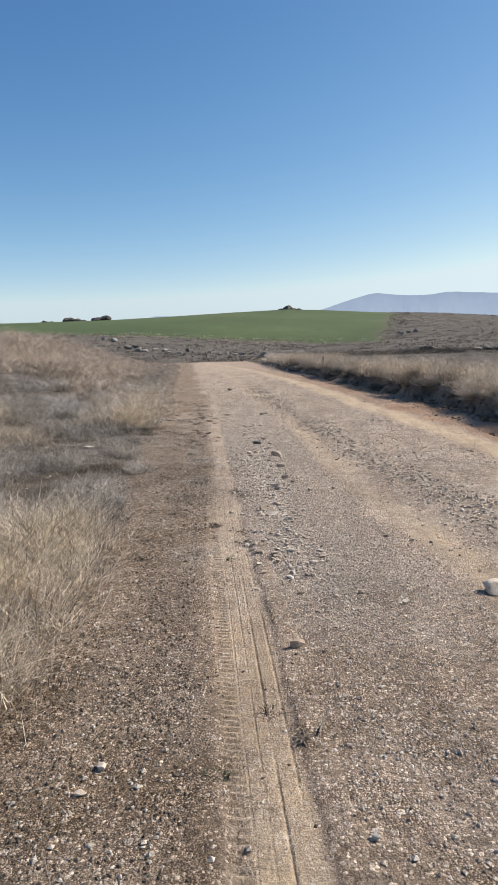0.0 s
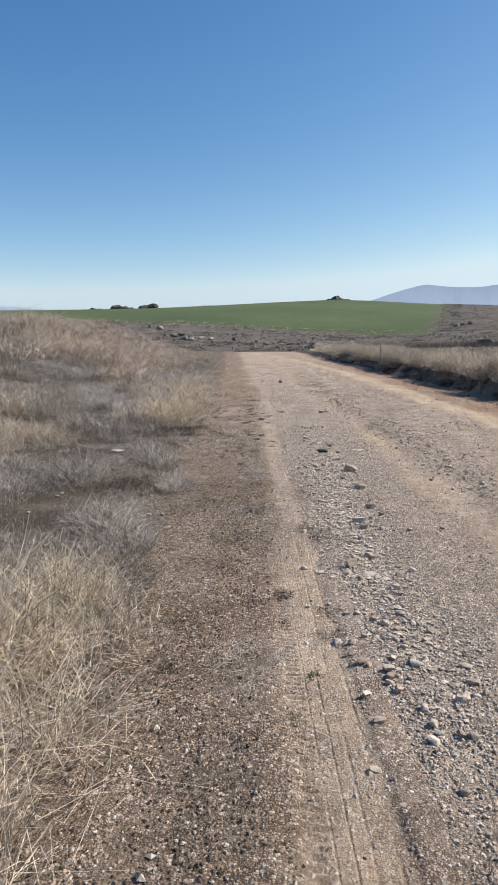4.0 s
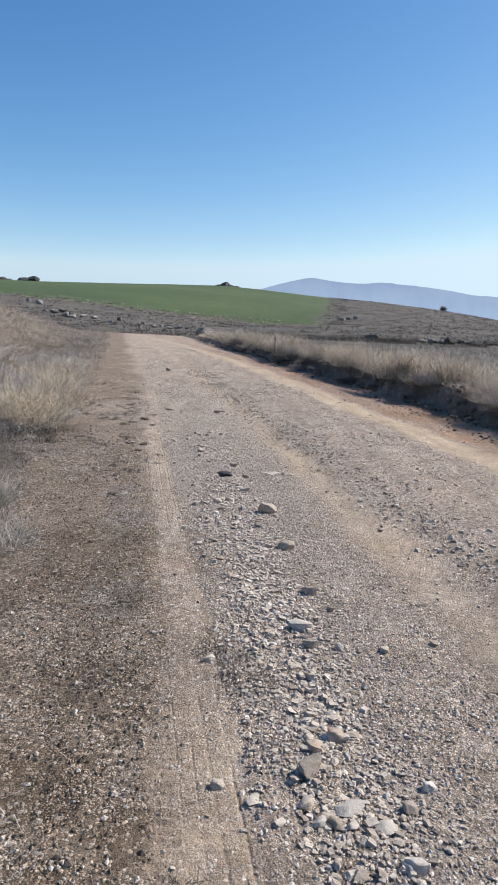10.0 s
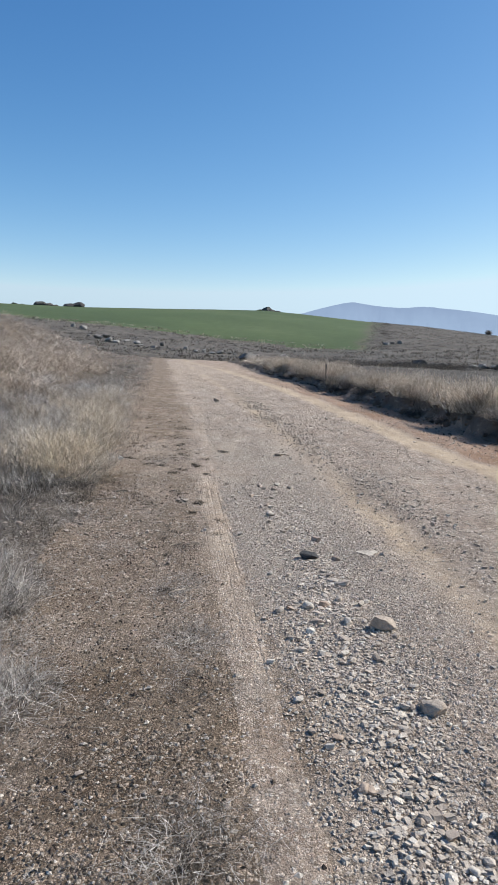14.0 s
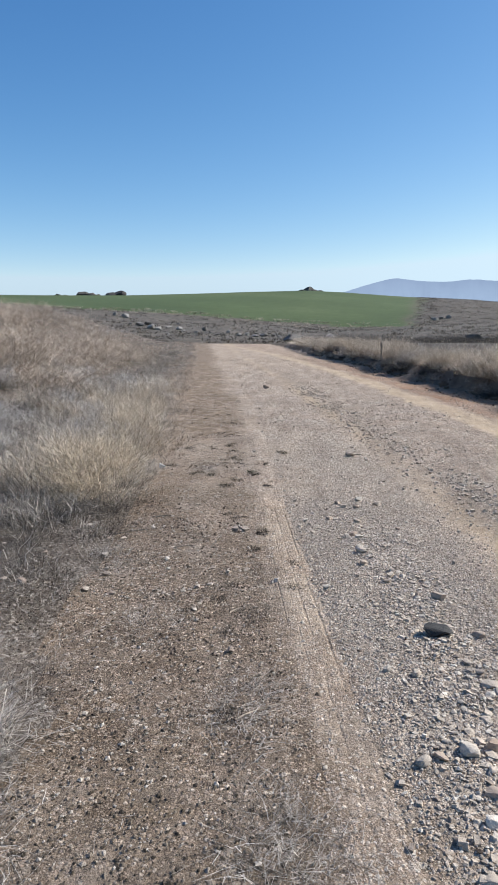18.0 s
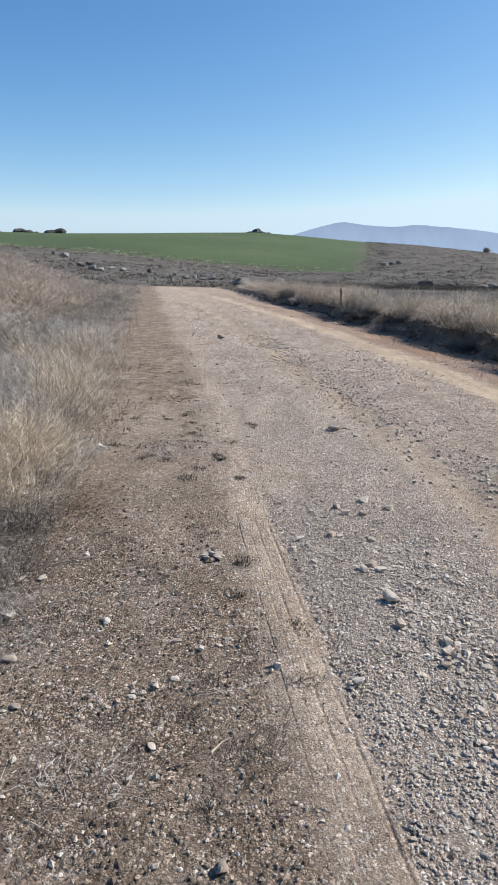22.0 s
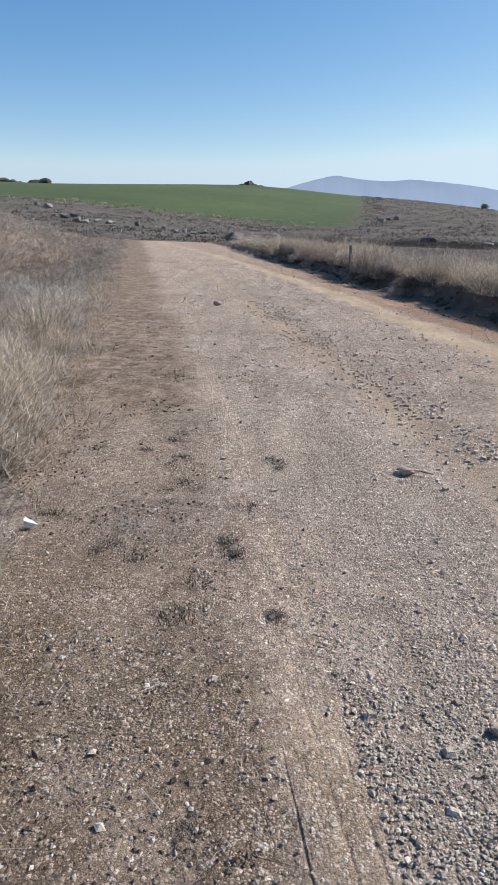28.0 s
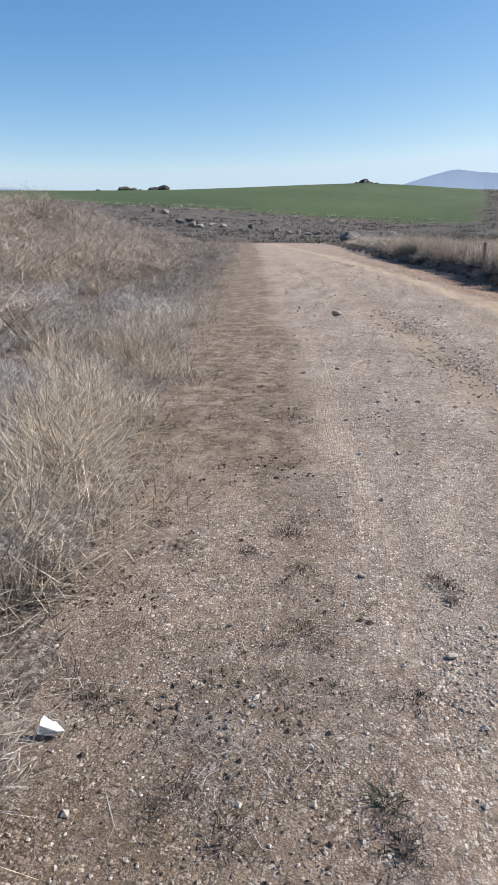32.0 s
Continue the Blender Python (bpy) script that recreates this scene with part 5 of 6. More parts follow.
for px, py in zip(*spread(150, 9, 62, lambda y: bank_x(y) + 0.4, lambda y: bank_x(y) + 1.7, lambda x, y: 0.6 + 0.6 * vnoise(x, y, 2.0, 115, 2))):
    plant("buff_scrub_bush", random.choice(SCRUB_B if random.random() < 0.75 else SCRUB_R), px, py, random.choice((0.8, 1.1, 1.4, 1.9)) * random.uniform(0.9, 1.15), "rounded bleached brush growing on the cut bank", "bush", "brush on the bank", 1.0)
for px, py in zip(*spread(260, 9, 50, lambda y: bank_x(y) + 0.02, lambda y: bank_x(y) + 0.35, lambda x, y: 0.35 + 0.6 * vnoise(x, y, 1.2, 116, 2))):
    plant("hanging_grass_tuft", random.choice(SCRUB_R if random.random() < 0.6 else SCRUB_D), px, py, random.uniform(0.45, 0.95), "brown grass hanging over the lip of the bank", "grass tuft", "grass on the bank's lip", 0.8)
for k in range(34):
    az, rd = 2.0 + 15 * rng.random(), 50 + 9 * rng.random()
    px, py = REF[0] + rd * math.sin(radians(az)), REF[1] + rd * math.cos(radians(az))
    if px > bank_x(py) + 1.5:
        plant("dark_thicket", random.choice(SCRUB_D), px, py, 1.6 + 1.8 * rng.random(), "dark leafless thicket behind the bank", "bush", "dark thickets behind the bank", 0.8)
# thickets added only to draw the scarp as a dark line
for k in range(34):
    az, rd = 9.5 + 15 * rng.random(), 62 + 4 * rng.random()
    plant("dark_thicket", random.choice(SCRUB_D), REF[0] + rd * math.sin(radians(az)), REF[1] + rd * math.cos(radians(az)), 1.3 + 1.3 * rng.random(), "dark leafless thicket added to draw the low scarp's dark line", "bush", "dark thickets along the scarp", 0.7)
# grass on the far side of the ditch
x, y = spread(2300, 8, 48, lambda y: bank_x(y) + 0.4, lambda y: bank_x(y) + 3.2, lambda x, y: np.clip(0.8 + 1.2 * vnoise(x, y, 1.4, 97, 2) - 0.4 * (x - bank_x(y)), 0, 1))
cover("bank_grass", x, y, MIDG, (0.6 + 0.6 * rng.random(len(x))) * (1.2 - 0.1 * np.clip(x - bank_x(y), 0, 3)) * (0.85 + 0.8 * vnoise(x, y, 1.3, 106, 2)), STRAW, "pale dry grass lining the cut bank", tall=1.25)
x, y = spread(700, 44, 66, lambda y: bank_x(y) + 0.2, lambda y: bank_x(y) + 4, lambda x, y: 0.85 + 0 * x)
cover("bank_grass", x, y, FARG, 0.7 + 0.5 * rng.random(len(x)), STRAW, "pale dry grass on the far end of the bank")
x, y = spread(1900, 8, 60, lambda y: bank_x(y) + 1.4, lambda y: bank_x(y) + 20, lambda x, y: 0.6 + 0.5 * vnoise(x, y, 3, 98, 2))
cover("scrub_cover", x, y, FARG, 0.45 + 0.5 * rng.random(len(x)), HEATH, "grey brown scrub on the land behind the bank")


def polar(n, r0, r1, a0, a1, seed):
    r = np.random.default_rng(seed)
    rr = r0 * (r1 / r0) ** r.random(n)
    aa = np.radians(a0 + (a1 - a0) * r.random(n))
    return REF[0] + rr * np.sin(aa), REF[1] + rr * np.cos(aa)


x, y = polar(3600, 62, 116, -36, 32, 5)
x, y = x[(vnoise(x, y, 6, 99, 2) > -0.35)], y[(vnoise(x, y, 6, 99, 2) > -0.35)]
ok = ~road_mask(x, y)
cover("heath_cover", x[ok], y[ok], HEATHC, 0.6 + 0.7 * rng.random(ok.sum()), HEATH, "dark low heath covering the stony slope", "heath")
x, y = polar(300, 108, 240, 8.5, 10.0, 16)
cover("heath_cover", x, y, HEATHC, 0.6 + 0.9 * rng.random(len(x)), HEATH, "low heath where the field runs out", "heath")
x, y = polar(2500, 110, 275, 9.3, 32, 6)
cover("heath_cover", x, y, HEATHC, 0.6 + 0.8 * rng.random(len(x)), HEATH, "dark low heath covering the hill", "heath", 0.9)
for count, r0, r1, a0, a1, seed, m, lab in ((900, 62, 114, -36, 32, 31, HEATH_PALE, "bleached grass clumps in the dark heath"), (500, 62, 114, -36, 32, 32, THICKET, "dark thorny clumps in the heath"), (700, 110, 270, 9.6, 32, 33, HEATH_PALE, "bleached grass clumps on the hill"), (420, 110, 270, 9.6, 32, 34, THICKET, "dark thorny clumps on the hill")):
    x, y = polar(count, r0, r1, a0, a1, seed)
    ok = ~road_mask(x, y) & (vnoise(x, y, 5, 122 + seed, 2) > -0.15)
    cover("heath_clumps", x[ok], y[ok], HEATHC, 0.7 + 0.8 * rng.random(ok.sum()), m, lab, "heath")
x, y = polar(260, 108, 117, -36, 9, 8)
cover("field_margin", x, y, HEATHC, 0.9 + 0.8 * rng.random(len(x)), RUSSET, "brown grass along the field's lower edge", "dry grass")

# thin dead stalks lying on the shoulder
FLAT = [blades(16, 0.16, 0.12, 2.2, 0.0026, 1.6, s + 460, segs=3) for s in range(5)]
x, y = spread(1500, 3, 19, lambda y: verge_x(y) - 0.3, lambda y: tyre_x(y) - 0.05, lambda x, y: np.clip(0.25 + 1.1 * vnoise(x, y, 0.7, 123, 3) + 0.25 * (x < verge_x(y) + 0.4), 0, 1))
pick = rng.random(len(x)) < 0.6
for sel, m, lab in ((pick, WEED, "dark dead stalks lying on the shoulder"), (~pick, GREYSTEM, "bleached dead stalks lying on the shoulder")):
    cover("dead_stalks", x[sel], y[sel], FLAT, 0.6 + 0.7 * rng.random(sel.sum()), m, lab, tall=0.32)

# withered weeds pressed into the shoulder
WEEDS = [mesh_from("withered_weed", *joined([blades(110, 0.075, 0.040, 1.7, 0.004, 1.6, s + 300, segs=2), blades(60, 0.035, 0.05, 1.2, 0.0034, 1.4, s + 310, segs=2)]), WEED, False) for s in range(4)]
GW = "withered weeds on the shoulder"
for x, y in ((-1.01, 16.62), (-1.47, 16.43), (-0.31, 16.24), (-0.85, 15.86), (-0.91, 15.59), (-0.73, 15.56), (-1.13, 15.06), (-0.52, 15.57), (-0.98, 14.96), (-0.58, 15.14), (-0.54, 15.01), (-1.46, 15.39), (-0.98, 16.76), (-0.34, 16.3), (0.13, 8.79), (0.47, 6.34), (0.52, 7.05), (0.68, 8.13), (0.53, 7.08), (0.59, 8.32), (-0.59, 13.59), (-0.12, 12.52), (-0.05, 12.16), (-0.27, 10.88), (0.14, 6.17), (-0.39, 14.53), (-0.77, 14.52), (-0.70, 14.76), (0.58, 6.70), (0.42, 6.94), (0.77, 6.86), (0.81, 6.58), (1.10, 4.2), (-0.30, 13.18), (-0.94, 16.29)):
    plant("withered_weed", random.choice(WEEDS), x, y, random.uniform(0.75, 1.15), "dark withered weed flattened on the gravel", "weed", GW)
px, py = spread(420, 3.5, 22, lambda y: verge_x(y) + 0.05, lambda y: tyre_x(y) - 0.1, lambda x, y: 0.35 + 0.5 * vnoise(x, y, 1.2, 101))
for x, y in zip(px[:110], py[:110]):
    plant("withered_weed", random.choice(WEEDS), x, y, random.uniform(0.4, 0.85), "dark withered weed flattened on the gravel", "weed", GW)
SCRAGGY = mesh_from("dead_weed", *joined([blades(70, 0.16, 0.12, 2.4, 0.003, 1.6, 331, segs=4), blades(40, 0.1, 0.08, 2.0, 0.003, 1.6, 332, segs=3)]), GREYSTEM, False)
for x, y, s in ((0.14, 8.72, 1.1), (0.45, 6.3, 1.0), (0.62, 8.2, 0.7), (-0.27, 10.7, 1.1), (-0.75, 11.6, 0.9), (0.1, 10.2, 0.8)):
    plant("dead_weed", SCRAGGY, x, y, s, "flattened tangle of dead grey stems on gravel", "weed", GW, 0.6)

TANGLE = [mesh_from("tangled_weed", *joined([blades(120, 0.2, 0.10, 2.6, 0.0028, 1.7, s, segs=4), blades(90, 0.14, 0.13, 1.6, 0.003, 1.5, s + 1, segs=3)]), m, False) for s, m in ((341, WEED), (343, GREYSTEM), (345, GREYSTEM), (347, WEED))]
px, py = spread(300, 8.6, 13.4, lambda y: verge_x(y) - 1.8, lambda y: verge_x(y) - 0.05, lambda x, y: 0.25 + 0.9 * vnoise(x, y, 0.9, 113, 2))
for x, y in zip(px[:64], py[:64]):
    plant("tangled_weed", random.choice(TANGLE), x, y, random.uniform(0.6, 1.2), "low dark tangle of dead stems on stony ground", "weed", "tangled weeds on the verge", 0.8)
px, py = spread(200, 8.2, 13.4, lambda y: verge_x(y) - 1.6, lambda y: verge_x(y) + 0.15, lambda x, y: 0.5 + 0.5 * vnoise(x, y, 0.8, 114, 2))
for x, y in zip(px[:46], py[:46]):
    stone(x, y, random.uniform(0.03, 0.075), random.choice((3, 5, 6, 1)), random.choice((STONE_TAN, GRAVEL)), "flat pale stone among the roadside weeds", G2, sink=0.2)
for k, (x, y) in enumerate(((-0.09, 10.28), (-0.13, 9.85), (0.23, 8.96), (0.69, 8.14), (0.08, 8.86), (-0.1, 10.36), (-0.28, 10.94), (-0.38, 11.71), (-0.8, 12.98), (-1.11, 15.21))):
    plant("tangled_weed", TANGLE[k % 4], x, y, random.uniform(0.55, 0.9), "dark tangle of dead stems on the trodden shoulder", "weed", "tangled weeds on the shoulder", 0.7)
for x, y, s in ((0.0, 10.2, 1.0), (0.1, 9.8, 0.9), (0.13, 8.86, 1.1), (0.23, 8.0, 0.8), (0.2, 8.25, 0.7), (-0.06, 10.1, 0.8), (-0.31, 11.77, 0.8), (-0.52, 12.04, 0.6), (-0.19, 11.01, 0.9), (0.45, 6.26, 0.9), (0.47, 5.4, 0.7)):
    plant("tangled_weed", random.choice(TANGLE), x, y, s, "dark tangle of dead stems on the trodden shoulder", "weed", "tangled weeds on the shoulder", 0.6)
for x, y, s in ((-1.50, 13.9, 1.0), (-1.62, 13.6, 1.1), (-1.45, 13.55, 0.9), (-1.75, 13.3, 1.2), (-1.55, 13.15, 1.0), (-1.9, 12.9, 1.1), (-1.4, 12.95, 0.9), (-1.7, 12.6, 1.1), (-1.35, 12.5, 0.8), (-1.6, 12.2, 1.0)):
    plant("tangled_weed", TANGLE[0 if s > 0.95 else 3], x, y, s, "low dark tangle of dead stems on stony ground", "weed", "tangled weeds on the verge", 0.9)


def part(name, bm, material, parent, label=""):
    me = bpy.data.meshes.new(name)
    bm.to_mesh(me)
    bm.free()
    me.materials.append(material)
    ob = new(name, me)
    ob.parent = parent
    return tagged(ob, label)


def rosette(x, y, size, seed):
    """A dead thistle pressed flat: narrow curled leaves round a short stump."""
    r = random.Random(seed)
    root = new("dead_thistle")
    root.matrix_world = pose(x, y, zat(x, y) + 0.001, 0, 0, r.uniform(0, 360))
    tagged(root, "flat brown rosette of a dead thistle on gravel", "weed", "dead thistles on the shoulder")
    for k in range(11):
        a = 2 * math.pi * k / 11 + r.uniform(-0.2, 0.2)
        long, bm = size * r.uniform(0.6, 1.1), bmesh.new()
        rows = []
        for i in range(6):
            t = i / 5
            w = size * 0.10 * (0.35 + math.sin(math.pi * min(t * 1.1, 1.0))) * (1 - 0.5 * t)
            d, z = long * t, size * 0.07 * math.sin(2.4 * t) * r.uniform(0.6, 1.3) + 0.002
            bend = 0.25 * t * t * r.choice((-1, 1)) * size
            rows.append([bm.verts.new((d * math.cos(a) - (q * w + bend) * math.sin(a), d * math.sin(a) + (q * w + bend) * math.cos(a), z + abs(q) * w * 0.5)) for q in (-1, 0, 1)])
        for p, q in itertools.pairwise(rows):
            for i in range(2):
                bm.faces.new((p[i], p[i + 1], q[i + 1], q[i]))
        part("leaf", bm, DEADLEAF, root)
    bm = bmesh.new()
    bmesh.ops.create_cone(bm, cap_ends=True, segments=8, radius1=size * 0.09, radius2=size * 0.05, depth=size * 0.12, matrix=Matrix.Translation((0, 0, size * 0.04)))
    part("stump", bm, DEADLEAF, root)


SPROUT = mesh_from("green_sprout", *blades(60, 0.05, 0.05, 1.6, 0.006, 0.8, 351, segs=3), GREENLEAF, False)
for x, y, s in ((0.95, 3.8, 0.9), (0.77, 6.15, 1.0), (-0.58, 15.15, 1.0)):
    plant("green_sprout", SPROUT, x, y, s, "small green weed sprouting from the gravel", "weed", "green sprouts")

plant("tangled_weed", TANGLE[0], -1.34, 13.82, 0.8, "low dark tangle of dead stems on stony ground", "weed", "tangled weeds on the verge", 0.8)
plant("tangled_weed", TANGLE[3], -1.12, 13.45, 0.45, "curled dead brown weed on stony ground", "weed", "tangled weeds on the verge", 0.8)

# ------------------------------------------------------------------ small things on the ground
for k in range(8):
    a = 0.8 * k
    stone(-0.49 + 0.042 * math.cos(a), 13.20 + 0.036 * math.sin(a), 0.052 + 0.010 * math.sin(3 * k), (3, 4, 1)[k % 3], CLAY, "dry lump of trampled mud on the shoulder", "mud lumps", a, 0.1, "mud lump", "mud_lump")
plant("dead_weed", SCRAGGY, -0.49, 13.20, 0.45, "small tangle of dead stems on a mud lump", "weed", GW)


def twig(x, y, length, turn, thick, material, label):
    bm = bmesh.new()
    r = random.Random(int(x * 1000) + int(y * 77))
    ringsize, rings = 5, []
    for k in range(7):
        t = k / 6
        c = Vector((length * (t - 0.5), length * 0.06 * math.sin(3.1 * t + r.random()), thick * (0.9 + 0.8 * math.sin(2.2 * t))))
        rad = thick * (1 - 0.6 * t)
        rings.append([bm.verts.new(c + Vector((0, rad * math.cos(q), rad * math.sin(q)))) for q in (2 * math.pi * i / ringsize for i in range(ringsize))])
    for a, b in itertools.pairwise(rings):
        for i in range(ringsize):
            bm.faces.new((a[i], a[(i + 1) % ringsize], b[(i + 1) % ringsize], b[i]))
    bm.faces.new(rings[0][::-1])
    bm.faces.new(rings[-1])
    me = bpy.data.meshes.new("twig")
    bm.to_mesh(me)
    bm.free()
    me.materials.append(material)
    ob = new("twig", me)
    ob.matrix_world = pose(x, y, zat(x, y) + 0.004, 0, 0, turn)
    return tagged(ob, label, "twig", "twigs on the shoulder")


twig(-0.62, 12.86, 0.18, 80, 0.0035, WOOD, "thin dark dry twig on the gravel")
twig(-1.12, 13.45, 0.1, 30, 0.006, WOOD, "short curled brown twig on stony ground")
twig(1.33, 4.10, 0.12, 75, 0.004, WOOD, "bent dry twig beside the tyre print")
twig(-0.36, 11.80, 0.09, 55, 0.004, STRAW, "bleached splinter of wood on the gravel")
twig(0.50, 16.1, 0.22, -25, 0.012, STRAW, "pale stick lying across the road")
twig(-1.22, 13.05, 0.34, 35, 0.004, WOOD, "long dark dry stalk on stony ground")
twig(-0.82, 12.76, 0.13, 25, 0.004, WOOD, "bent dark twig on the gravel")
twig(0.75, 11.5, 0.12, 70, 0.003, STRAW, "bleached curl of grass on the gravel")
twig(-0.15, 10.9, 0.24, 40, 0.003, STRAW, "long bleached stalk on the gravel")


def litter():
    v, f = ico(3)
    r = np.random.default_rng(5)
    for _ in range(16):
        d = r.normal(size=3)
        d /= np.linalg.norm(d)
        v = v - np.clip(v @ d - 0.35 - 0.35 * r.random(), 0, None)[:, None] * d * 1.5
    v = v * np.array((0.07, 0.05, 0.045))
    ob = new("paper_litter", mesh_from("paper_litter", v, f, PAPER, False))
    ob.matrix_world = pose(-1.54, 15.22, zat(-1.54, 15.22) + 0.02, 10, 20, 40)
    tagged(ob, "crumpled scrap of white paper at the grass edge", "litter")


litter()
for k, (x, y, size) in enumerate(((0.52, 7.02, 0.09), (1.25, 4.02, 0.06), (-0.39, 14.53, 0.055), (-0.55, 15.02, 0.045), (-0.31, 16.15, 0.05))):
    rosette(x, y, size, 70 + k)

# ------------------------------------------------------------------ rocks, posts and pylon farther off
def boulder(x, y, size, flat, seed, material, label, group="", sink=0.2, category="boulder", name="boulder", turn=0.0):
    r = np.random.default_rng(seed)
    v, f = ico(4)
    v = v * (1 + 0.2 * np.sin(v[:, [0]] * 2.3 + seed) * np.cos(v[:, [1]] * 2.1 + seed))
    for _ in range(14):
        d = r.normal(size=3)
        d /= np.linalg.norm(d)
        v = v - np.clip(v @ d - 0.5 - 0.3 * r.random(), 0, None)[:, None] * d * 0.95
    v = v + 0.02 * r.normal(size=v.shape)
    v = v * np.array((0.5, 0.36, 0.5 * flat)) * size
    ob = new(name, mesh_from(name, v, f, material, True))
    ob.data.set_sharp_from_angle(angle=radians(35))
    ob.matrix_world = pose(x, y, zat(x, y) - v[:, 2].min() * (1 - 2 * sink), 0, 0, turn)
    return tagged(ob, label, category, group)


def at_polar(az, r):
    return REF[0] + r * math.sin(radians(az)), REF[1] + r * math.cos(radians(az))


boulder(*at_polar(-1.8, 66), 2.1, 0.55, 21, BOULDER, "pale weathered boulder where the bank ends", "boulders on the heath")
boulder(*at_polar(1.35, 68), 1.1, 0.8, 22, STONE_PALE, "whitish boulder standing in the bank grass", "boulders on the heath", 0.1)
for k, (az, r, s) in enumerate(((-14.6, 84, 1.9), (-14.0, 86, 1.6), (-13.7, 80, 1.5), (-12.2, 82, 1.3), (-13.1, 79, 1.2), (-11.4, 80, 1.2), (-11.0, 78, 0.8), (-9.9, 76, 0.9), (-9.2, 80, 1.1), (-8.2, 74, 0.7), (-6.3, 74, 1.0), (-5.6, 75, 0.9), (-4.9, 74, 1.1), (-4.3, 75, 1.2), (-7.2, 78, 0.9), (-3.4, 76, 0.8), (-15.8, 96, 1.6), (-16.6, 100, 1.4), (9.9, 118, 2.2), (10.4, 119, 1.6), (11.0, 120, 1.5))):
    boulder(*at_polar(az, r), s * 0.8, 0.45 + 0.15 * (k % 3), 30 + k, BOULDER, "weathered limestone boulder lying in dark heath", "boulders on the heath")
rr = random.Random(4)
for k in range(45):
    az, r = rr.uniform(-17, 3), rr.uniform(70, 104)
    x, y = at_polar(az, r)
    stone(x, y, rr.uniform(0.2, 0.55), rr.choice((0, 2, 4, 7)), BOULDER, "field stone lying in dark heath", "field stones on the heath", name="field_stone")
# pale ledges and dark rock in the scarp
for k, (az, r, s) in enumerate(((13.9, 65.5, 0.8), (14.4, 66, 0.7), (17.2, 65.5, 1.0), (18.0, 65, 1.2), (18.9, 64.5, 1.1), (19.8, 64.5, 0.9), (21.0, 64.5, 0.9))):
    boulder(*at_polar(az, r), s, 0.5, 60 + k, BOULDER, "pale rock ledge breaking out of the scarp", "rock ledges in the scarp", 0.2, turn=-25)
for k in range(16):
    boulder(*at_polar(11.2 + 0.85 * k + 0.3 * math.sin(5 * k), 64.5 + 0.8 * math.sin(3 * k)), 1.15 + 0.5 * math.sin(7 * k), 0.5 + 0.15 * math.sin(4 * k), 120 + k, OUTCROP, "dark rock forming the low scarp", "dark rocks in the scarp", 0.3, turn=-20 + 15 * math.sin(k))
# dark outcrops on the skyline
for k, (az, s, fl) in enumerate(((-1.35, 2.2, 0.36), (-0.9, 2.8, 0.44), (-0.45, 3.1, 0.5), (-0.05, 2.7, 0.56), (0.35, 2.4, 0.42), (0.75, 1.6, 0.34), (-21.3, 3.6, 0.45), (-20.7, 2.4, 0.5), (-19.2, 3.4, 0.55), (-18.7, 3.9, 0.62), (-18.2, 2.6, 0.5), (-16.9, 3.2, 0.55), (-16.4, 4.0, 0.62), (-15.9, 2.6, 0.42), (-9.6, 1.6, 0.3))):
    boulder(*at_polar(az, 257), s * 1.8, fl * (0.74 + 0.14 * (k % 3)), 80 + k, OUTCROP, "dark rock outcrop on the crest of the field", "outcrops on the crest", 0.04, "rock outcrop", "rock_outcrop")


def post(x, y, tall):
    bm = bmesh.new()
    bmesh.ops.create_cone(bm, cap_ends=True, segments=9, radius1=0.042, radius2=0.032, depth=tall, matrix=Matrix.Translation((0, 0, tall / 2)))
    bmesh.ops.subdivide_edges(bm, edges=[e for e in bm.edges if abs(e.verts[0].co.z - e.verts[1].co.z) > 0.1], cuts=4)
    for v in bm.verts:
        v.co.x += 0.02 * math.sin(v.co.z * 3) + random.uniform(-0.006, 0.006)
        v.co.y += random.uniform(-0.006, 0.006)
    me = bpy.data.meshes.new("fence_post")
    bm.to_mesh(me)
    bm.free()
    me.materials.append(WOOD)
    ob = new("fence_post", me)
    ob.matrix_world = pose(x, y, zat(x, y) - 0.05, 2, -2, 30)
    return tagged(ob, "weathered grey wooden fence post on the bank", "fence post", "fence posts on the bank")


post(2.46, 33.1, 0.9)
post(3.75, 33.3, 0.65)


def bar(bm, a, b, w):
    a, b = Vector(a), Vector(b)
    d = b - a
    q = d.to_track_quat("Z", "Y").to_matrix().to_4x4()
    bmesh.ops.create_cube(bm, size=1.0, matrix=Matrix.Translation((a + b) / 2) @ q @ Matrix.Diagonal((w, w, d.length, 1)))


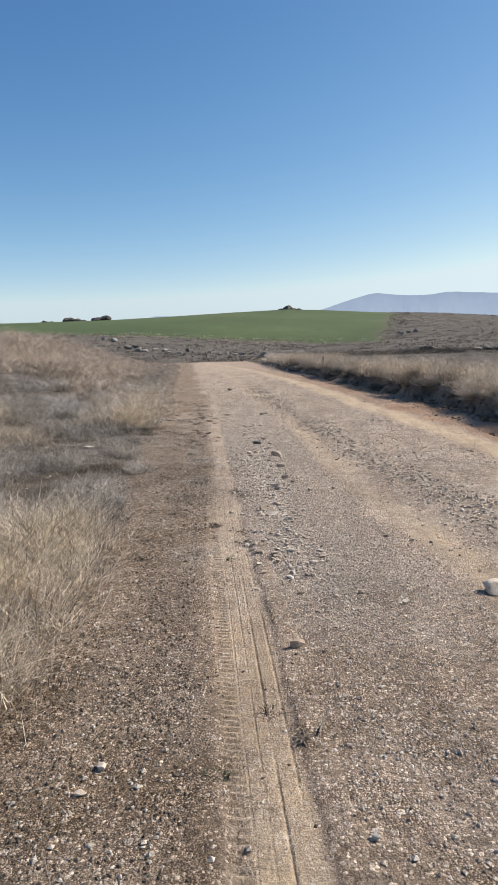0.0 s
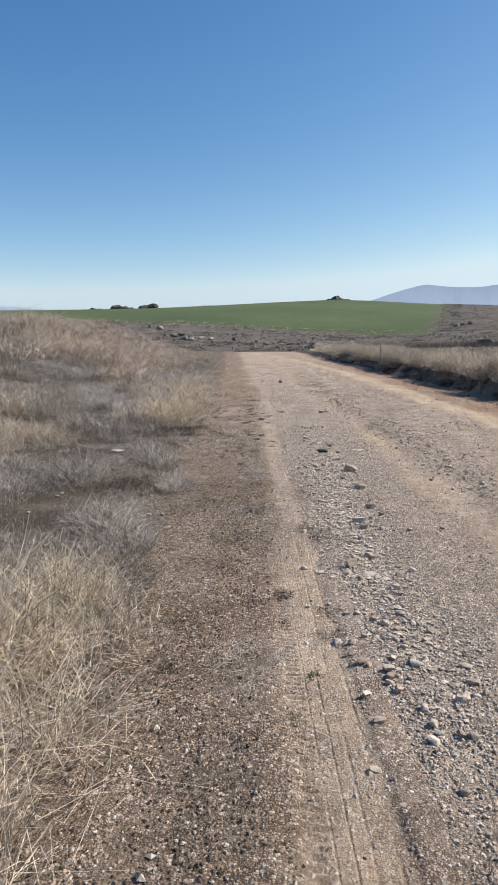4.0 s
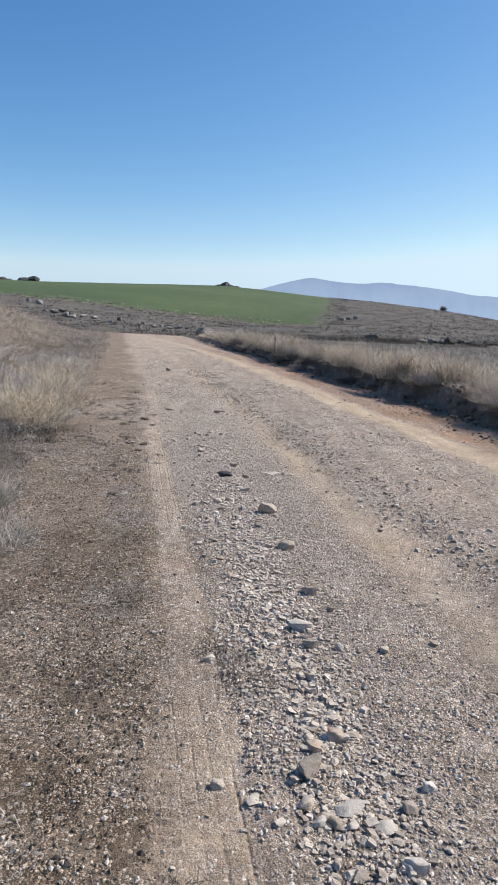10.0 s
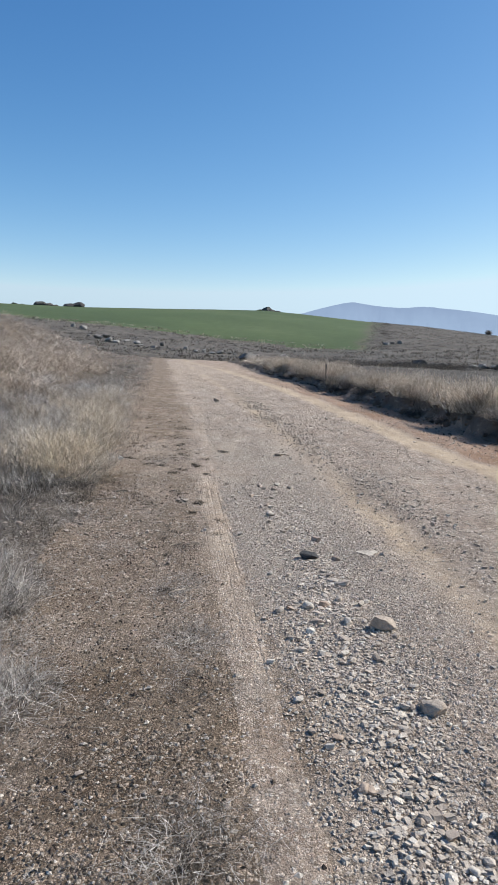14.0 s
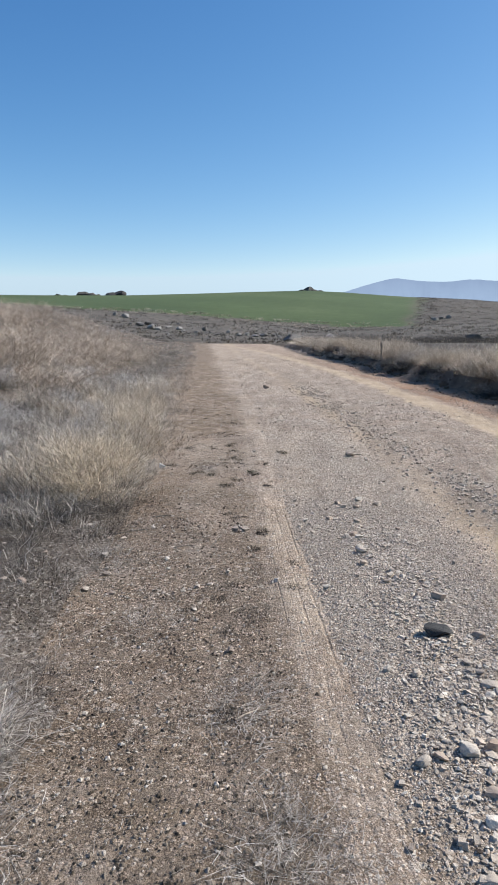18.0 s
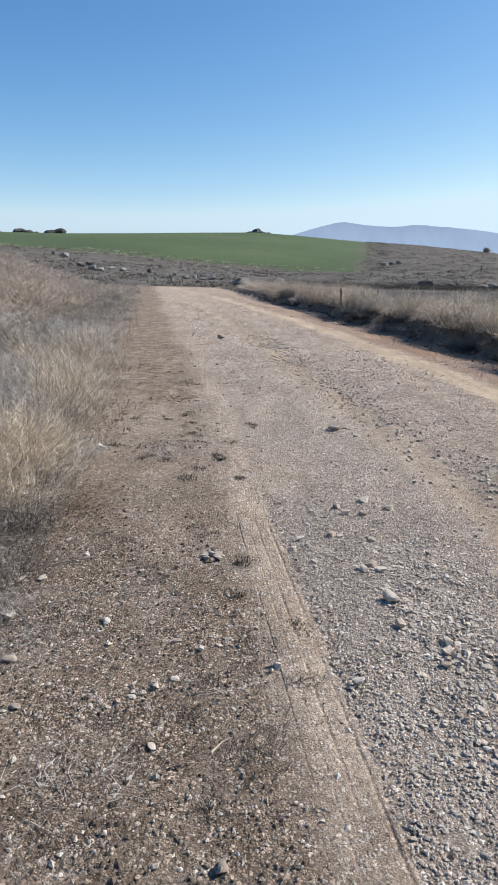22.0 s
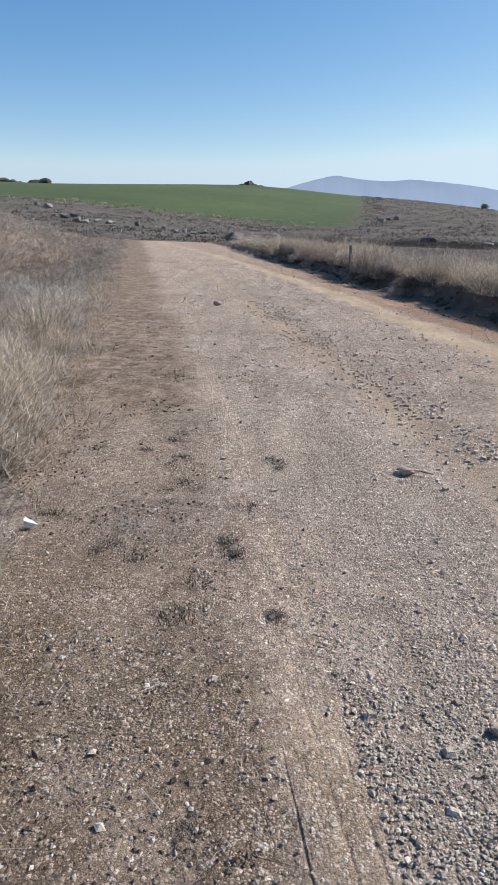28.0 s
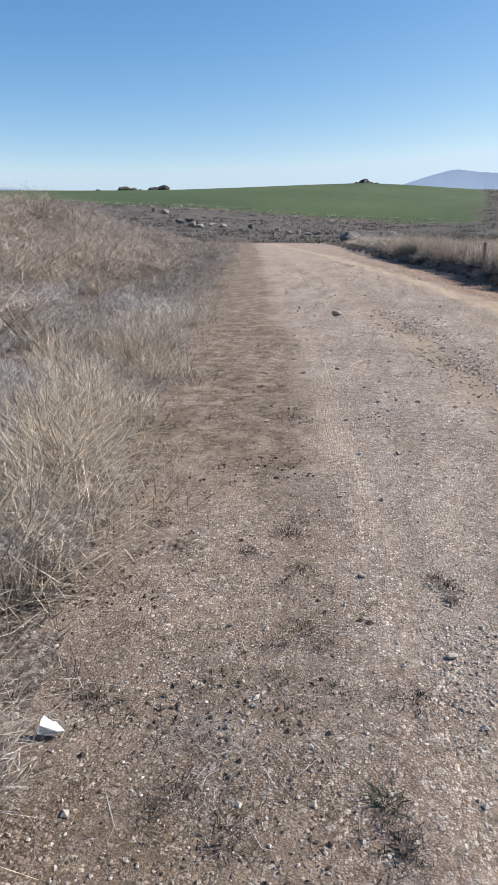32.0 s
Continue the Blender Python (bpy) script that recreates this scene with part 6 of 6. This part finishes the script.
def pylon(az, r, tall):
    """A slim lattice pylon with one crossarm."""
    x, y = at_polar(az, r)
    root = new("lattice_pylon")
    root.matrix_world = pose(x, y, zat(x, y) - 0.1, 0, 0, 12)
    tagged(root, "slim galvanised steel lattice pylon standing on the heath", "pylon")
    half = lambda z: 0.85 * (1 - z / tall) + 0.22
    corner = ((1, 1), (-1, 1), (-1, -1), (1, -1))
    for cx, cy in corner:
        bm = bmesh.new()
        bar(bm, (cx * half(0), cy * half(0), 0), (cx * half(tall), cy * half(tall), tall), 0.13)
        part("leg", bm, STEEL, root)
    n = 13
    for k in range(n):
        z0, z1 = tall * k / n, tall * (k + 1) / n
        for i in range(4):
            (ax, ay), (bx, by) = corner[i], corner[(i + 1) % 4]
            if k % 2:
                (ax, ay), (bx, by) = (bx, by), (ax, ay)
            bm = bmesh.new()
            bar(bm, (ax * half(z0), ay * half(z0), z0), (bx * half(z1), by * half(z1), z1), 0.07)
            part("brace", bm, STEEL, root)
    for side in (-1, 1):
        bm = bmesh.new()
        bar(bm, (side * half(tall), 0, tall), (side * 3.0, 0, tall), 0.1)
        bar(bm, (side * half(tall), 0, tall - 1.0), (side * 3.0, 0, tall), 0.08)
        part("crossarm", bm, STEEL, root)
    for px in (-2.9, 0.0, 2.9):
        bm = bmesh.new()
        for q in range(4):
            bmesh.ops.create_cone(bm, cap_ends=True, segments=10, radius1=0.11, radius2=0.07, depth=0.08, matrix=Matrix.Translation((px, 0, tall - 0.15 - 0.12 * q)))
        bar(bm, (px, 0, tall - 0.6), (px, 0, tall), 0.03)
        part("insulator", bm, STEEL, root, "string of insulator discs")


PX, PY = at_polar(24.67, 114.8)
pylon(24.67, 114.8, 11.75 - zat(PX, PY))


def ridge_bush(az, r, size):
    x, y = at_polar(az, r)
    root = new("lone_bush")
    root.matrix_world = pose(x, y, zat(x, y))
    tagged(root, "lone dark evergreen bush on the ridge", "bush")
    bm = bmesh.new()
    bmesh.ops.create_cone(bm, segments=7, cap_ends=True, radius1=0.12, radius2=0.05, depth=size * 0.6, matrix=Matrix.Translation((0, 0, size * 0.25)))
    part("trunk", bm, WOOD, root)
    r2 = np.random.default_rng(9)
    v = OCTA_V[None] * (0.12 + 0.12 * r2.random((420, 1, 1))) * size * 0.5 * (1 + 0.5 * (r2.random((420, 6, 1)) - 0.5))
    d = r2.normal(size=(420, 3)) * np.array((0.3, 0.3, 0.24)) * size
    v = v + (d + np.array((0, 0, 0.62 * size)))[:, None]
    ob = new("crown", mesh_from("crown", v.reshape(-1, 3), (OCTA_F[None] + (np.arange(420) * 6)[:, None, None]).reshape(-1, 3), HEATH, False))
    ob.parent = root


ridge_bush(17.85, 246, 1.5)


# ------------------------------------------------------------------ mountains on the horizon
def mountain(name, azs, els, dist, material, label):
    """A ridge with a foot in front and spurs, far behind everything else."""
    a = np.arange(azs[0], azs[-1] + 0.01, 0.08)
    e = np.interp(a, azs, els)
    e = (np.interp(a - 0.5, azs, els) + 2 * e + np.interp(a + 0.5, azs, els)) / 4
    e = e + 0.035 * vnoise(a, 0 * a, 0.6, 111, 4)
    rows = 14
    v = []
    for k in range(rows):
        t = k / (rows - 1)
        d = dist - 700 * (1 - t) + 60 * vnoise(a, 0 * a + 5 * t, 1.5, 112, 3) * (t < 1)
        z = EYE + dist * np.tan(np.radians(e)) * t ** 0.8 - 120 * (1 - t)
        ar = np.radians(a)
        v.append(np.stack([REF[0] + d * np.sin(ar), REF[1] + d * np.cos(ar), z], 1))
    v = np.concatenate(v)
    na = len(a)
    i, j = np.meshgrid(np.arange(rows - 1), np.arange(na - 1), indexing="ij")
    f = np.stack([i * na + j, i * na + j + 1, (i + 1) * na + j + 1, (i + 1) * na + j], -1).reshape(-1, 4)
    tagged(new(name, mesh_from(name, v, f, material, True)), label, "mountain", kind="structure")


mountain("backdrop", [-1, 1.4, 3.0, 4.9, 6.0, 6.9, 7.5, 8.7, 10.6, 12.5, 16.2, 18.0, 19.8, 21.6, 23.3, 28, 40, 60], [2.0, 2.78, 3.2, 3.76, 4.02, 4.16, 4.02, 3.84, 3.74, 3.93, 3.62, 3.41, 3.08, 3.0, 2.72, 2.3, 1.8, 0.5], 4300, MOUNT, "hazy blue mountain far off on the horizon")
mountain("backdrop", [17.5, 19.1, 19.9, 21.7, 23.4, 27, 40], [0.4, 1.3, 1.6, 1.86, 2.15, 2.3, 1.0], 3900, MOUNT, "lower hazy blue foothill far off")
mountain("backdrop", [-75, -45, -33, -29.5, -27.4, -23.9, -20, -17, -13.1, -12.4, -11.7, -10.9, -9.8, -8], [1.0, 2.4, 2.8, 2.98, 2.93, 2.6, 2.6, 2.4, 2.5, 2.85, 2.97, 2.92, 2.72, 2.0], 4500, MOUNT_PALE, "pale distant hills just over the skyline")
